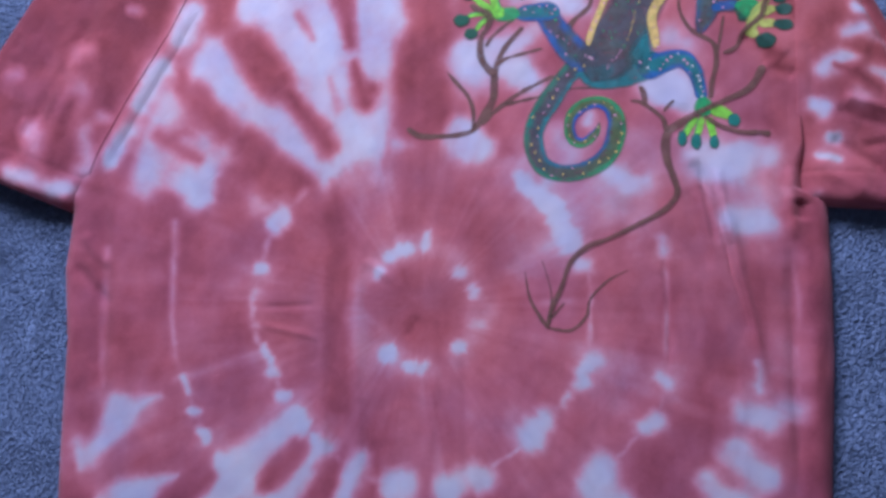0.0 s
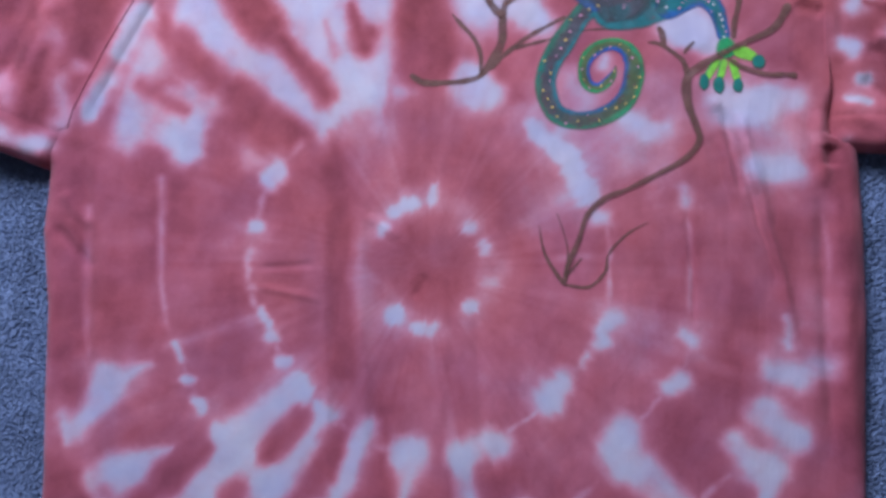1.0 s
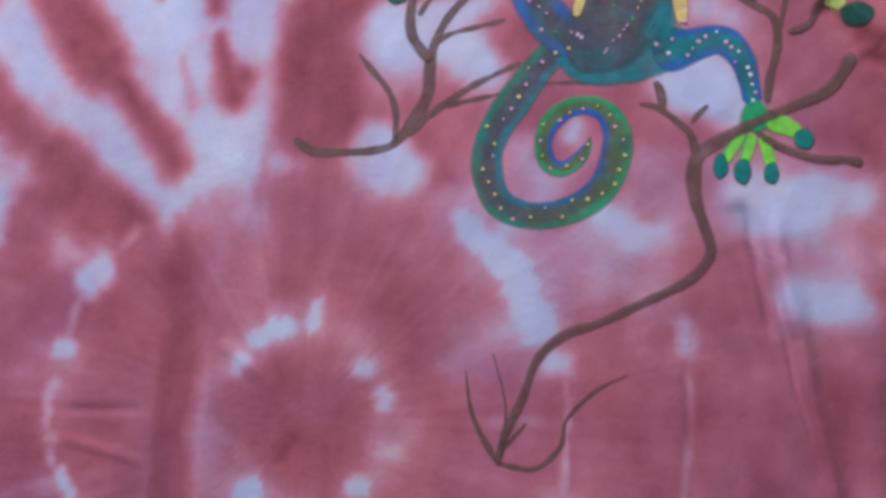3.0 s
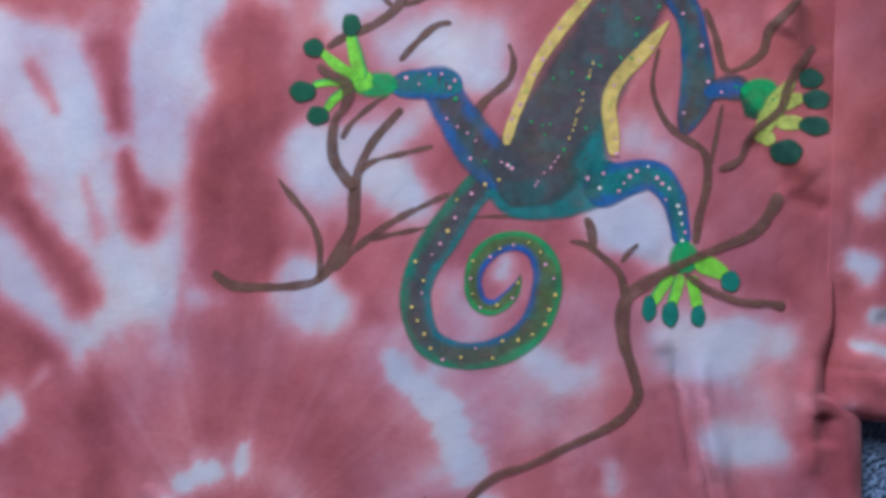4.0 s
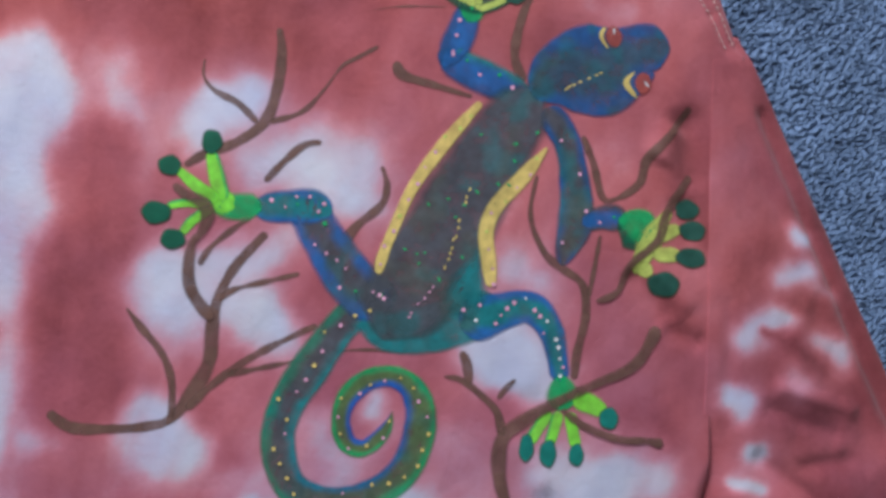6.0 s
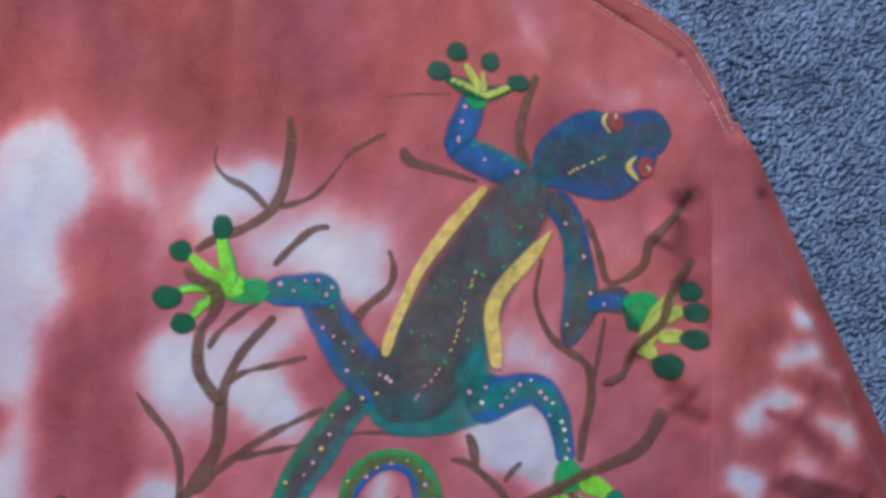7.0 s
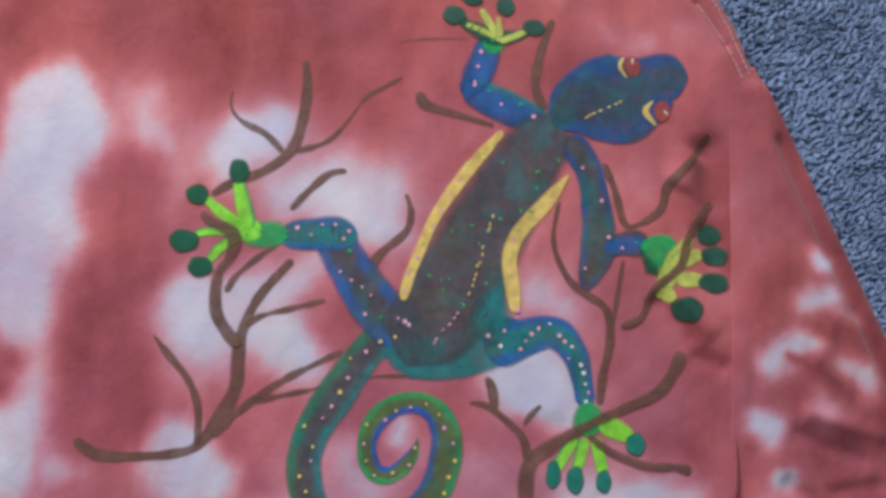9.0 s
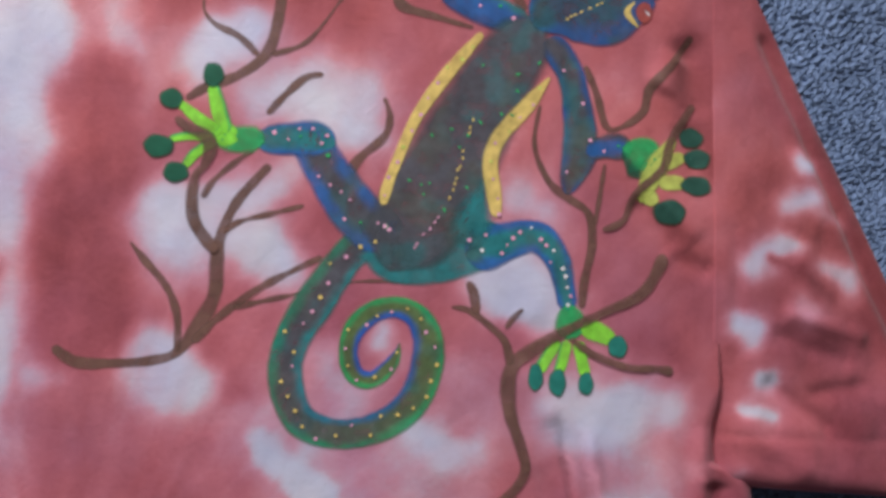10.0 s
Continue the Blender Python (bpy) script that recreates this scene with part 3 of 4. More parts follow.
BRANCHES.append([(-0.008, 0.134, 0.0041), (0.002, 0.128, 0.0061), (0.017, 0.128, 0.005), (0.033, 0.13, 0.005), (0.043, 0.134, 0.0051), (0.052, 0.147, 0.0081), (0.057, 0.16, 0.007), (0.057, 0.173, 0.007), (0.058, 0.185, 0.005), (0.064, 0.2, 0.0051), (0.077, 0.217, 0.004)])
BRANCHES.append([(0.043, 0.134, 0.0032), (0.042, 0.149, 0.0041), (0.037, 0.161, 0.004), (0.027, 0.172, 0.004), (0.02, 0.18, 0.002)])
BRANCHES.append([(0.057, 0.177, 0.006), (0.046, 0.191, 0.006), (0.045, 0.208, 0.005), (0.049, 0.215, 0.005), (0.051, 0.223, 0.0071), (0.048, 0.228, 0.0071), (0.041, 0.231, 0.005), (0.035, 0.235, 0.0041)])
BRANCHES.append([(0.039, 0.243, 0.003), (0.047, 0.249, 0.0051), (0.061, 0.256, 0.0051), (0.072, 0.266, 0.006), (0.076, 0.28, 0.006), (0.077, 0.297, 0.0051), (0.075, 0.309, 0.004)])
BRANCHES.append([(0.069, 0.265, 0.003), (0.06, 0.273, 0.004), (0.049, 0.278, 0.003), (0.044, 0.284, 0.002), (0.044, 0.292, 0.002)])
BRANCHES.append([(0.074, 0.266, 0.003), (0.088, 0.272, 0.003), (0.097, 0.283, 0.002), (0.104, 0.294, 0.002), (0.111, 0.299, 0.0032), (0.12, 0.305, 0.002)])
BRANCHES.append([(0.074, 0.239, 0.003), (0.081, 0.248, 0.004), (0.09, 0.257, 0.004), (0.098, 0.259, 0.003)])
BRANCHES.append([(0.111, 0.215, 0.0051), (0.116, 0.223, 0.005), (0.126, 0.233, 0.0041), (0.128, 0.242, 0.004), (0.125, 0.251, 0.002)])
BRANCHES.append([(0.049, 0.2, 0.0032), (0.053, 0.208, 0.0032), (0.063, 0.218, 0.003), (0.07, 0.223, 0.002)])
BRANCHES.append([(0.059, 0.186, 0.0032), (0.065, 0.191, 0.003), (0.077, 0.195, 0.003), (0.093, 0.2, 0.003)])
BRANCHES.append([(0.049, 0.138, 0.004), (0.062, 0.152, 0.004), (0.079, 0.165, 0.004), (0.102, 0.178, 0.003)])
BRANCHES.append([(0.065, 0.154, 0.0032), (0.08, 0.158, 0.003), (0.095, 0.162, 0.002), (0.118, 0.168, 0.002), (0.144, 0.169, 0.002)])
BRANCHES.append([(0.128, 0.299, 0.0041), (0.131, 0.293, 0.006), (0.143, 0.29, 0.0041), (0.164, 0.286, 0.003)])
BRANCHES.append([(0.187, 0.295, 0.0051), (0.182, 0.307, 0.0051), (0.184, 0.324, 0.005), (0.189, 0.34, 0.0041)])
BRANCHES.append([(0.112, 0.32, 0), (0.128, 0.324, 0.0014), (0.149, 0.326, 0.001)])
BRANCHES.append([(0.216, 0.273, 0.003), (0.222, 0.26, 0.0041), (0.227, 0.245, 0.0041), (0.234, 0.245, 0.003), (0.244, 0.253, 0.0051), (0.247, 0.264, 0.0051), (0.257, 0.276, 0.005), (0.267, 0.291, 0.004)])
BRANCHES.append([(0.196, 0.253, 0.002), (0.194, 0.234, 0.003), (0.201, 0.218, 0.004), (0.21, 0.211, 0.0051), (0.22, 0.204, 0.004), (0.222, 0.19, 0.005), (0.219, 0.174, 0.0051), (0.218, 0.161, 0.004)])
BRANCHES.append([(0.227, 0.228, 0.002), (0.225, 0.213, 0.003), (0.223, 0.199, 0.003)])
BRANCHES.append([(0.226, 0.197, 0.0032), (0.236, 0.202, 0.004), (0.242, 0.215, 0.004), (0.254, 0.227, 0.005), (0.258, 0.241, 0.005), (0.269, 0.259, 0.0041)])
BRANCHES.append([(0.256, 0.188, 0.007), (0.246, 0.17, 0.006), (0.228, 0.16, 0.005), (0.211, 0.151, 0.005), (0.198, 0.143, 0.0071), (0.188, 0.135, 0.007), (0.186, 0.125, 0.0081), (0.188, 0.112, 0.0061), (0.193, 0.099, 0.006), (0.195, 0.088, 0.0051), (0.186, 0.076, 0.005), (0.166, 0.064, 0.004), (0.146, 0.053, 0.0041), (0.132, 0.047, 0.005), (0.12, 0.035, 0.004), (0.114, 0.016, 0.004), (0.107, -0.002, 0.004), (0.105, -0.015, 0.003)])
BRANCHES.append([(0.187, 0.134, 0.0051), (0.184, 0.145, 0.004), (0.175, 0.153, 0.004), (0.167, 0.158, 0.004), (0.159, 0.159, 0.002)])
BRANCHES.append([(0.171, 0.156, 0.0041), (0.169, 0.166, 0.0051), (0.166, 0.171, 0.003)])
BRANCHES.append([(0.184, 0.15, 0.003), (0.187, 0.155, 0.003), (0.192, 0.16, 0.002)])
BRANCHES.append([(0.213, 0.148, 0.003), (0.224, 0.141, 0.004), (0.24, 0.136, 0.0041), (0.253, 0.136, 0.0041), (0.261, 0.135, 0.0051)])
BRANCHES.append([(0.105, -0.014, 0.003), (0.092, 0.006, 0.003), (0.087, 0.027, 0.001)])
BRANCHES.append([(0.106, -0.012, 0.003), (0.107, 0.011, 0.002), (0.099, 0.036, 0.001)])
BRANCHES.append([(0.105, -0.01, 0.0022), (0.117, 0.005, 0.002)])
BRANCHES.append([(0.105, -0.014, 0.002), (0.122, -0.015, 0.003), (0.133, -0.004, 0.003), (0.135, 0.008, 0.002), (0.147, 0.022, 0.002), (0.162, 0.031, 0.001)])
OVER = {2, 18, 19, 23}
MOTIF = []
MOTIF.append(('tail', ('teal', 'dark', 'green', 'olive', 'azure', 'jade'), [(0.135, 0.197, 0.018), (0.124, 0.189, 0.018), (0.1124, 0.1783, 0.0164), (0.0997, 0.1581, 0.0182), (0.0924, 0.1448, 0.0167), (0.0887, 0.1303, 0.0161), (0.0915, 0.1158, 0.0161), (0.0985, 0.1058, 0.0152), (0.114, 0.1019, 0.0138), (0.1311, 0.106, 0.0144), (0.1434, 0.1155, 0.0154), (0.1492, 0.1287, 0.0155), (0.1502, 0.1424, 0.015), (0.1458, 0.1527, 0.0125), (0.1368, 0.1576, 0.0105), (0.1262, 0.1555, 0.0109), (0.1177, 0.1475, 0.0104), (0.1154, 0.1368, 0.0094), (0.1189, 0.1276, 0.0089), (0.1262, 0.1257, 0.0084), (0.1333, 0.1316, 0.0075), (0.1367, 0.1379, 0.0045), (0.1376, 0.143, 0.001)]))
MOTIF.append(('hip', ('teal', 'teal', 'teal'), [(0.12, 0.185, 0.01), (0.133, 0.178, 0.0201), (0.153, 0.18, 0.023), (0.17, 0.187, 0.0231), (0.185, 0.192, 0.015)]))
MOTIF.append(('thigh', ('blue', 'dark', 'blue'), [(0.132, 0.185, 0.021), (0.116, 0.198, 0.024), (0.102, 0.216, 0.021), (0.094, 0.228, 0.018), (0.091, 0.234, 0.013)]))
MOTIF.append(('shin', ('blue', 'teal', 'blue'), [(0.105, 0.228, 0.0091), (0.096, 0.23, 0.017), (0.084, 0.229, 0.0161), (0.075, 0.228, 0.014), (0.07, 0.228, 0.013)]))
MOTIF.append(('foot', ('green', 'green', 'green'), [(0.074, 0.228, 0.011), (0.07, 0.228, 0.013), (0.06, 0.227, 0.013), (0.054, 0.229, 0.011), (0.051, 0.229, 0.0081)]))
MOTIF.append(('palm', ('lime', 'lime', 'lime'), [(0.063, 0.228, 0.008), (0.056, 0.229, 0.013), (0.052, 0.23, 0.0081)]))
MOTIF.append(('toe', ('lime', 'lime', 'green'), [(0.057, 0.229, 0.0071), (0.054, 0.238, 0.0081), (0.05, 0.251, 0.0061)]))
MOTIF.append(('toe', ('lime', 'lime', 'lime'), [(0.055, 0.229, 0.0071), (0.045, 0.235, 0.0061), (0.036, 0.242, 0.0041)]))
MOTIF.append(('toe', ('lime', 'lime', 'green'), [(0.053, 0.227, 0.005), (0.041, 0.227, 0.0041), (0.033, 0.225, 0.004)]))
MOTIF.append(('toe', ('lime', 'lime', 'green'), [(0.053, 0.226, 0.005), (0.045, 0.22, 0.005), (0.04, 0.213, 0.0041)]))
MOTIF.append(('leg', ('blue', 'teal', 'blue'), [(0.165, 0.182, 0.0251), (0.184, 0.19, 0.018), (0.197, 0.192, 0.016), (0.206, 0.183, 0.013), (0.21, 0.17, 0.01), (0.212, 0.16, 0.011)]))
MOTIF.append(('foot', ('green', 'green', 'green'), [(0.212, 0.163, 0.01), (0.213, 0.156, 0.015), (0.214, 0.15, 0.017), (0.215, 0.147, 0.0071)]))
MOTIF.append(('toe', ('lime', 'lime', 'green'), [(0.208, 0.147, 0.0061), (0.203, 0.139, 0.0061), (0.199, 0.132, 0.006)]))
MOTIF.append(('toe', ('lime', 'lime', 'green'), [(0.212, 0.147, 0.006), (0.21, 0.138, 0.006), (0.208, 0.131, 0.0051)]))
MOTIF.append(('toe', ('lime', 'lime', 'lime'), [(0.217, 0.147, 0.0071), (0.219, 0.138, 0.0061), (0.221, 0.131, 0.006)]))
MOTIF.append(('toe', ('lime', 'lime', 'lime'), [(0.218, 0.153, 0.0091), (0.226, 0.151, 0.01), (0.234, 0.147, 0.0061)]))
MOTIF.append(('forearm', ('navy', 'blue', 'teal'), [(0.189, 0.29, 0.011), (0.173, 0.294, 0.0171), (0.159, 0.299, 0.0171), (0.15, 0.303, 0.012), (0.146, 0.304, 0.003)]))
MOTIF.append(('forearm', ('navy', 'blue', 'navy'), [(0.149, 0.298, 0.005), (0.153, 0.306, 0.0141), (0.157, 0.316, 0.015), (0.159, 0.325, 0.013), (0.161, 0.328, 0.01)]))
MOTIF.append(('palm', ('green', 'green', 'green'), [(0.159, 0.32, 0.01), (0.161, 0.326, 0.014), (0.161, 0.33, 0.011)]))
MOTIF.append(('upper arm', ('navy', 'dark', 'navy'), [(0.198, 0.284, 0.016), (0.209, 0.269, 0.014), (0.214, 0.248, 0.016), (0.215, 0.233, 0.018), (0.211, 0.219, 0.011), (0.21, 0.212, 0.003)]))
MOTIF.append(('forearm', ('dark', 'blue', 'dark'), [(0.218, 0.232, 0.0091), (0.229, 0.236, 0.013), (0.239, 0.235, 0.015)]))
MOTIF.append(('wrist', ('green', 'green', 'pine'), [(0.2347, 0.2357, 0.0115), (0.2419, 0.2327, 0.0219), (0.2473, 0.2284, 0.024), (0.2506, 0.226, 0.0157)]))
MOTIF.append(('toe', ('lemon', 'lemon', 'lemon'), [(0.244, 0.2112, 0.0057), (0.2496, 0.2247, 0.012), (0.2549, 0.2346, 0.0089), (0.2598, 0.2422, 0.0037)]))
MOTIF.append(('toe', ('lemon', 'lemon', 'lemon'), [(0.2536, 0.2283, 0.0079), (0.2603, 0.2319, 0.0079), (0.2654, 0.2338, 0.0047)]))
MOTIF.append(('toe', ('lemon', 'lemon', 'lemon'), [(0.2519, 0.2205, 0.0078), (0.2602, 0.221, 0.0084), (0.266, 0.2209, 0.0053)]))
MOTIF.append(('toe', ('lemon', 'lemon', 'lemon'), [(0.2463, 0.2165, 0.0073), (0.2491, 0.2126, 0.0078), (0.2513, 0.2096, 0.0047)]))
MOTIF.append(('web', ('pine', 'pine', 'pine'), [(0.1443, 0.3348, 0.0037), (0.1537, 0.3308, 0.0091), (0.1632, 0.3284, 0.0097), (0.1725, 0.3305, 0.0065), (0.1788, 0.3339, 0.0033)]))
MOTIF.append(('toe', ('lemon', 'lemon', 'lemon'), [(0.1651, 0.3275, 0.0043), (0.155, 0.3309, 0.0037), (0.1471, 0.3334, 0.0027)]))
MOTIF.append(('toe', ('lemon', 'lemon', 'lemon'), [(0.1635, 0.3285, 0.0048), (0.1582, 0.3357, 0.0048), (0.1541, 0.3419, 0.0032)]))
MOTIF.append(('toe', ('lemon', 'lemon', 'lemon'), [(0.164, 0.328, 0.0043), (0.1634, 0.334, 0.0038), (0.1626, 0.3389, 0.0027)]))
MOTIF.append(('toe', ('lemon', 'lemon', 'lemon'), [(0.1636, 0.3263, 0.0038), (0.1709, 0.3298, 0.004), (0.1772, 0.3332, 0.0027)]))
MOTIF.append(('body', ('dark', 'dark', 'dark'), [(0.195, 0.293, 0.019), (0.185, 0.279, 0.0321), (0.169, 0.25, 0.0391), (0.155, 0.221, 0.0431), (0.143, 0.197, 0.0441), (0.134, 0.181, 0.0351), (0.131, 0.173, 0.015)]))
MOTIF.append(('flank', ('teal', 'teal', 'teal'), [(0.173, 0.219, 0.0061), (0.169, 0.206, 0.016), (0.167, 0.194, 0.0231), (0.17, 0.185, 0.015)]))
MOTIF.append(('head', ('navy', 'slate', 'navy'), [(0.191, 0.289, 0.0161), (0.2, 0.297, 0.0301), (0.212, 0.302, 0.0422), (0.224, 0.305, 0.0452), (0.234, 0.31, 0.0352), (0.243, 0.316, 0.0261), (0.25, 0.317, 0.0241), (0.255, 0.317, 0.0151)]))
MOTIF.append(('stripe', ('yellow', 'yellow', 'yellow'), [(0.168, 0.284, 0.0041), (0.153, 0.264, 0.0071), (0.14, 0.243, 0.0061), (0.132, 0.222, 0.0051), (0.128, 0.209, 0.006), (0.127, 0.202, 0.003)]))
MOTIF.append(('stripe', ('yellow', 'yellow', 'yellow'), [(0.2, 0.266, 0.002), (0.19, 0.252, 0.008), (0.178, 0.237, 0.0081), (0.174, 0.225, 0.0081), (0.176, 0.212, 0.008), (0.178, 0.2, 0.005)]))
MOTIF.append(('eye', ('rust', 'rust', 'rust'), [(0.227, 0.326, 0.005), (0.228, 0.32, 0.01), (0.229, 0.315, 0.004)]))
MOTIF.append(('eye', ('rust', 'rust', 'rust'), [(0.244, 0.305, 0.0051), (0.243, 0.3, 0.01), (0.243, 0.294, 0.004)]))
MOTIF.append(('lid', ('yellow', 'yellow', 'yellow'), [(0.224, 0.325, 0.002), (0.222, 0.32, 0.003), (0.226, 0.314, 0.001)]))
MOTIF.append(('lid', ('yellow', 'yellow', 'yellow'), [(0.239, 0.305, 0.001), (0.235, 0.299, 0.004), (0.241, 0.292, 0.001)]))
MOTIF.append(('glint', ('white', 'white', 'white'), [(0.228, 0.325, 0.001), (0.228, 0.323, 0.002), (0.228, 0.321, 0.001)]))
MOTIF.append(('glint', ('white', 'white', 'white'), [(0.243, 0.301, 0.001), (0.245, 0.299, 0.002), (0.246, 0.298, 0.001)]))
TIPS = [(0.05, 0.255, 0.0045, 0.0055), (0.033, 0.243, 0.005, 0.0045), (0.029, 0.222, 0.0065, 0.005), (0.037, 0.211, 0.0055, 0.0045), (0.198, 0.13, 0.0035, 0.006), (0.208, 0.128, 0.004, 0.006), (0.221, 0.128, 0.0035, 0.005), (0.235, 0.145, 0.0045, 0.005), (0.2677, 0.2428, 0.0058, 0.0047), (0.2707, 0.2331, 0.0063, 0.0047), (0.2703, 0.2204, 0.0074, 0.0047), (0.2575, 0.2072, 0.0073, 0.0058), (0.142, 0.337, 0.0056, 0.0045), (0.15, 0.347, 0.005, 0.0045), (0.166, 0.344, 0.0045, 0.0045), (0.18, 0.335, 0.0055, 0.004)]
FLECK = {"body": 0.45, "head": 0.35, "thigh": 0.4, "shin": 0.4, "tail": 0.3, "upper arm": 0.6, "flank": 0.3, "leg": 0.4}
FEATHER = {"flank": 0.0085, "body": 0.0065, "hip": 0.0025, "thigh": 0.0028, "head": 0.0016, "leg": 0.0016, "tail": 0.0014, "foot": 0.0018, "wrist": 0.0016, "shin": 0.0016}
DOTTED = {"tail": (0.0062, ("yellow", "yellow", "pink")), "thigh": (0.005, ("pink", "pink", "green")), "shin": (0.0045, ("pink", "pink", "green")), "leg": (0.0035, ("pink", "white")), "forearm": (0.007, ("pink", "pink", "green")), "upper arm": (0.016, ("pink",)), "stripe": (0.007, ("pink", "lemon"))}
SPINES = [((0.166, 0.245), (0.156, 0.206), 13, "yellow"), ((0.156, 0.204), (0.14, 0.182), 7, "pink"), ((0.204, 0.292), (0.223, 0.303), 9, "yellow")]
SPINE_A, SPINE_B = (0.183, 0.278), (0.14, 0.19)
SEAM_ROWS = [[(0.196, 0.3885), (0.231, 0.371), (0.259, 0.3555), (0.2745, 0.336), (0.2835, 0.3185)], [(0.212, 0.3905), (0.2445, 0.376), (0.2662, 0.359), (0.2785, 0.338), (0.2875, 0.3195)]]


def relief(x, y):
    """Height that creases and soft unevenness add to the cloth."""
    h = 0.0032 * (fbm(x * 9, y * 6, 3) - 0.5) + 0.0022 * (fbm(x * 34, y * 16, 9) - 0.5) + 0.0006 * (fbm(x * 120, y * 42, 11) - 0.5)
    wx, wy = x + 0.004 * (fbm(x * 25, y * 25, 21) - 0.5), y
    for x0, y0, x1, y1, w, mm in CREASES:
        d, k = along(wx, wy, x0, y0, x1, y1)
        h = h + 0.001 * mm * np.exp(-((d / (0.62 * w)) ** 2)) * smooth(4 * k + 0.15) * smooth(4 * (1 - k) + 0.15)
    for row, mm, w in ((SEAM_ROWS[0], -2.2, 0.0016), (SEAM_ROWS[1], -0.8, 0.0018)):
        for (x0, y0), (x1, y1) in zip(row, row[1:]):
            d, _ = along(x, y, x0, y0, x1, y1)
            h = h + 0.0006 * mm * np.exp(-((d / w) ** 2))
    return h


def body_height(x, y):
    joined = smooth((y - 0.105) / 0.05) * smooth((0.322 - y) / 0.012)
    sewn = smooth((y - 0.060) / 0.035) * smooth((0.345 - y) / 0.02)
    edge = np.minimum(x - np.interp(y, LEFT_Y, LEFT_X) + 0.02 * sewn, np.interp(y, RIGHT_Y, RIGHT_X) - x + 0.02 * joined)
    edge = np.minimum(edge, y + 0.33)
    round_off = np.sqrt(np.clip(1 - (1 - np.clip(edge / 0.010, 0, 1)) ** 2, 0, 1))
    return 0.0035 + 0.0085 * round_off + relief(x, y) * (0.35 + 0.65 * round_off)


def taper(took, x, y, level, group, crisp=1.0):
    """Lays dashes of changing width over the dye."""
    for x0, y0, w0, x1, y1, w1, s in group:
        d, k = along(x, y, x0, y0, x1, y1)
        half = 0.5 * (w0 + (w1 - w0) * k)
        soft = crisp * np.minimum(0.62 * half + 0.0026, 0.0085)
        v = s * (0.78 * smooth((half - d) / (2 * soft) + 0.5) + 0.22 * np.exp(-((d / (half + 0.006)) ** 2)))
        took = took * (1 - v) + level * v
    return took


def dye_of(x, y, marks, lines=(), base=0.84, tapers=()):
    """1 where the cloth took the dye, 0 where it stayed bare; some shade is mixed in."""
    wx = x + 0.009 * (fbm(x * 40, y * 40, 2) - 0.5) + 0.0018 * (fbm(x * 160, y * 160, 4) - 0.5)
    wy = y + 0.013 * (fbm(x * 40, y * 40, 6) - 0.5) + 0.0018 * (fbm(x * 160, y * 160, 8) - 0.5)
    r = np.hypot((x - RING[0]), (y - RING[1]))
    ray = np.arctan2(y - RING[1], x - RING[0])
    # the pleats ran out from the tied centre: dye crept along them in thin rays
    creep = 0.007 * (fbm(ray * 22 + 40, r * 14, 33) - 0.5)
    sx = x + creep * np.cos(ray) + 0.0045 * (fbm(x * 70, y * 70, 2) - 0.5) + 0.0016 * (fbm(x * 260, y * 260, 4) - 0.5)
    sy = y + creep * np.sin(ray) + 0.0045 * (fbm(x * 70, y * 70, 6) - 0.5) + 0.0016 * (fbm(x * 260, y * 260, 8) - 0.5)
    pleat = fbm(ray * 5.5 + 20, r * 9, 12)
    thin = fbm(ray * 30 + 60, r * 10, 14) - 0.5
    high = smooth((y - 0.24) / 0.08)
    out = smooth(r / 0.06 - 0.3) * (1 - high)
    # deeper dye to top and sides, with the lens's edge darkening put in
    took = base + 0.12 * high + 0.11 * smooth((-x - 0.10) / 0.12) + 0.05 * smooth((x - 0.20) / 0.08) * (1 - high) - 0.20 * (1 - 0.8 * high) * smooth((pleat - 0.50) * 4) * smooth(r / 0.10 - 0.4) - 0.26 * (1 - 0.5 * high) * (fbm(x * 20, y * 14, 15) - 0.42)
    took = took + 0.06 * thin * out
    took = took - 0.05 * np.exp(-((r / 0.03) ** 2)) + 0.14 * thin * np.exp(-((r / 0.045) ** 2)) - 0.26 * np.exp(-(((r - 0.046) / 0.012) ** 2)) * (0.35 + 0.9 * fbm(ray * 6 + 9, r * 0, 5))
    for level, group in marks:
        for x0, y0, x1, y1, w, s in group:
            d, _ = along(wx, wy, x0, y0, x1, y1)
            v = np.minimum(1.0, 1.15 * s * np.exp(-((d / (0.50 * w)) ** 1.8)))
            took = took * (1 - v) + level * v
    for level, group in tapers:
        took = taper(took, sx, sy, level, group, 0.65 if level == 0.0 else 1.0)
    for depth, line in lines:
        for (x0, y0, w0), (x1, y1, w1) in zip(line, line[1:]):
            d, k = along(x + 0.3 * (sx - x), y + 0.3 * (sy - y), x0, y0, x1, y1)
            took = np.minimum(took, 0.90 - depth * (0.45 + 0.75 * fbm(x * 95, y * 95, 27) ** 1.5) * np.exp(-((d / (0.85 * (w0 + (w1 - w0) * k))) ** 2)))
    cloud = fbm(x * 26, y * 26, 19, 4) - 0.5
    veil = (1 - took) * (0.34 * cloud + 0.30 * (fbm(x * 60, y * 60, 37) - 0.5) + 0.16 * thin * out)
    return np.clip(took + 0.10 * cloud + veil + 0.10 * (fbm(x * 110, y * 80, 17) - 0.5) + 0.12 * took * (fbm(x * 75, y * 7, 23) - 0.5) + 0.02, 0, 1)


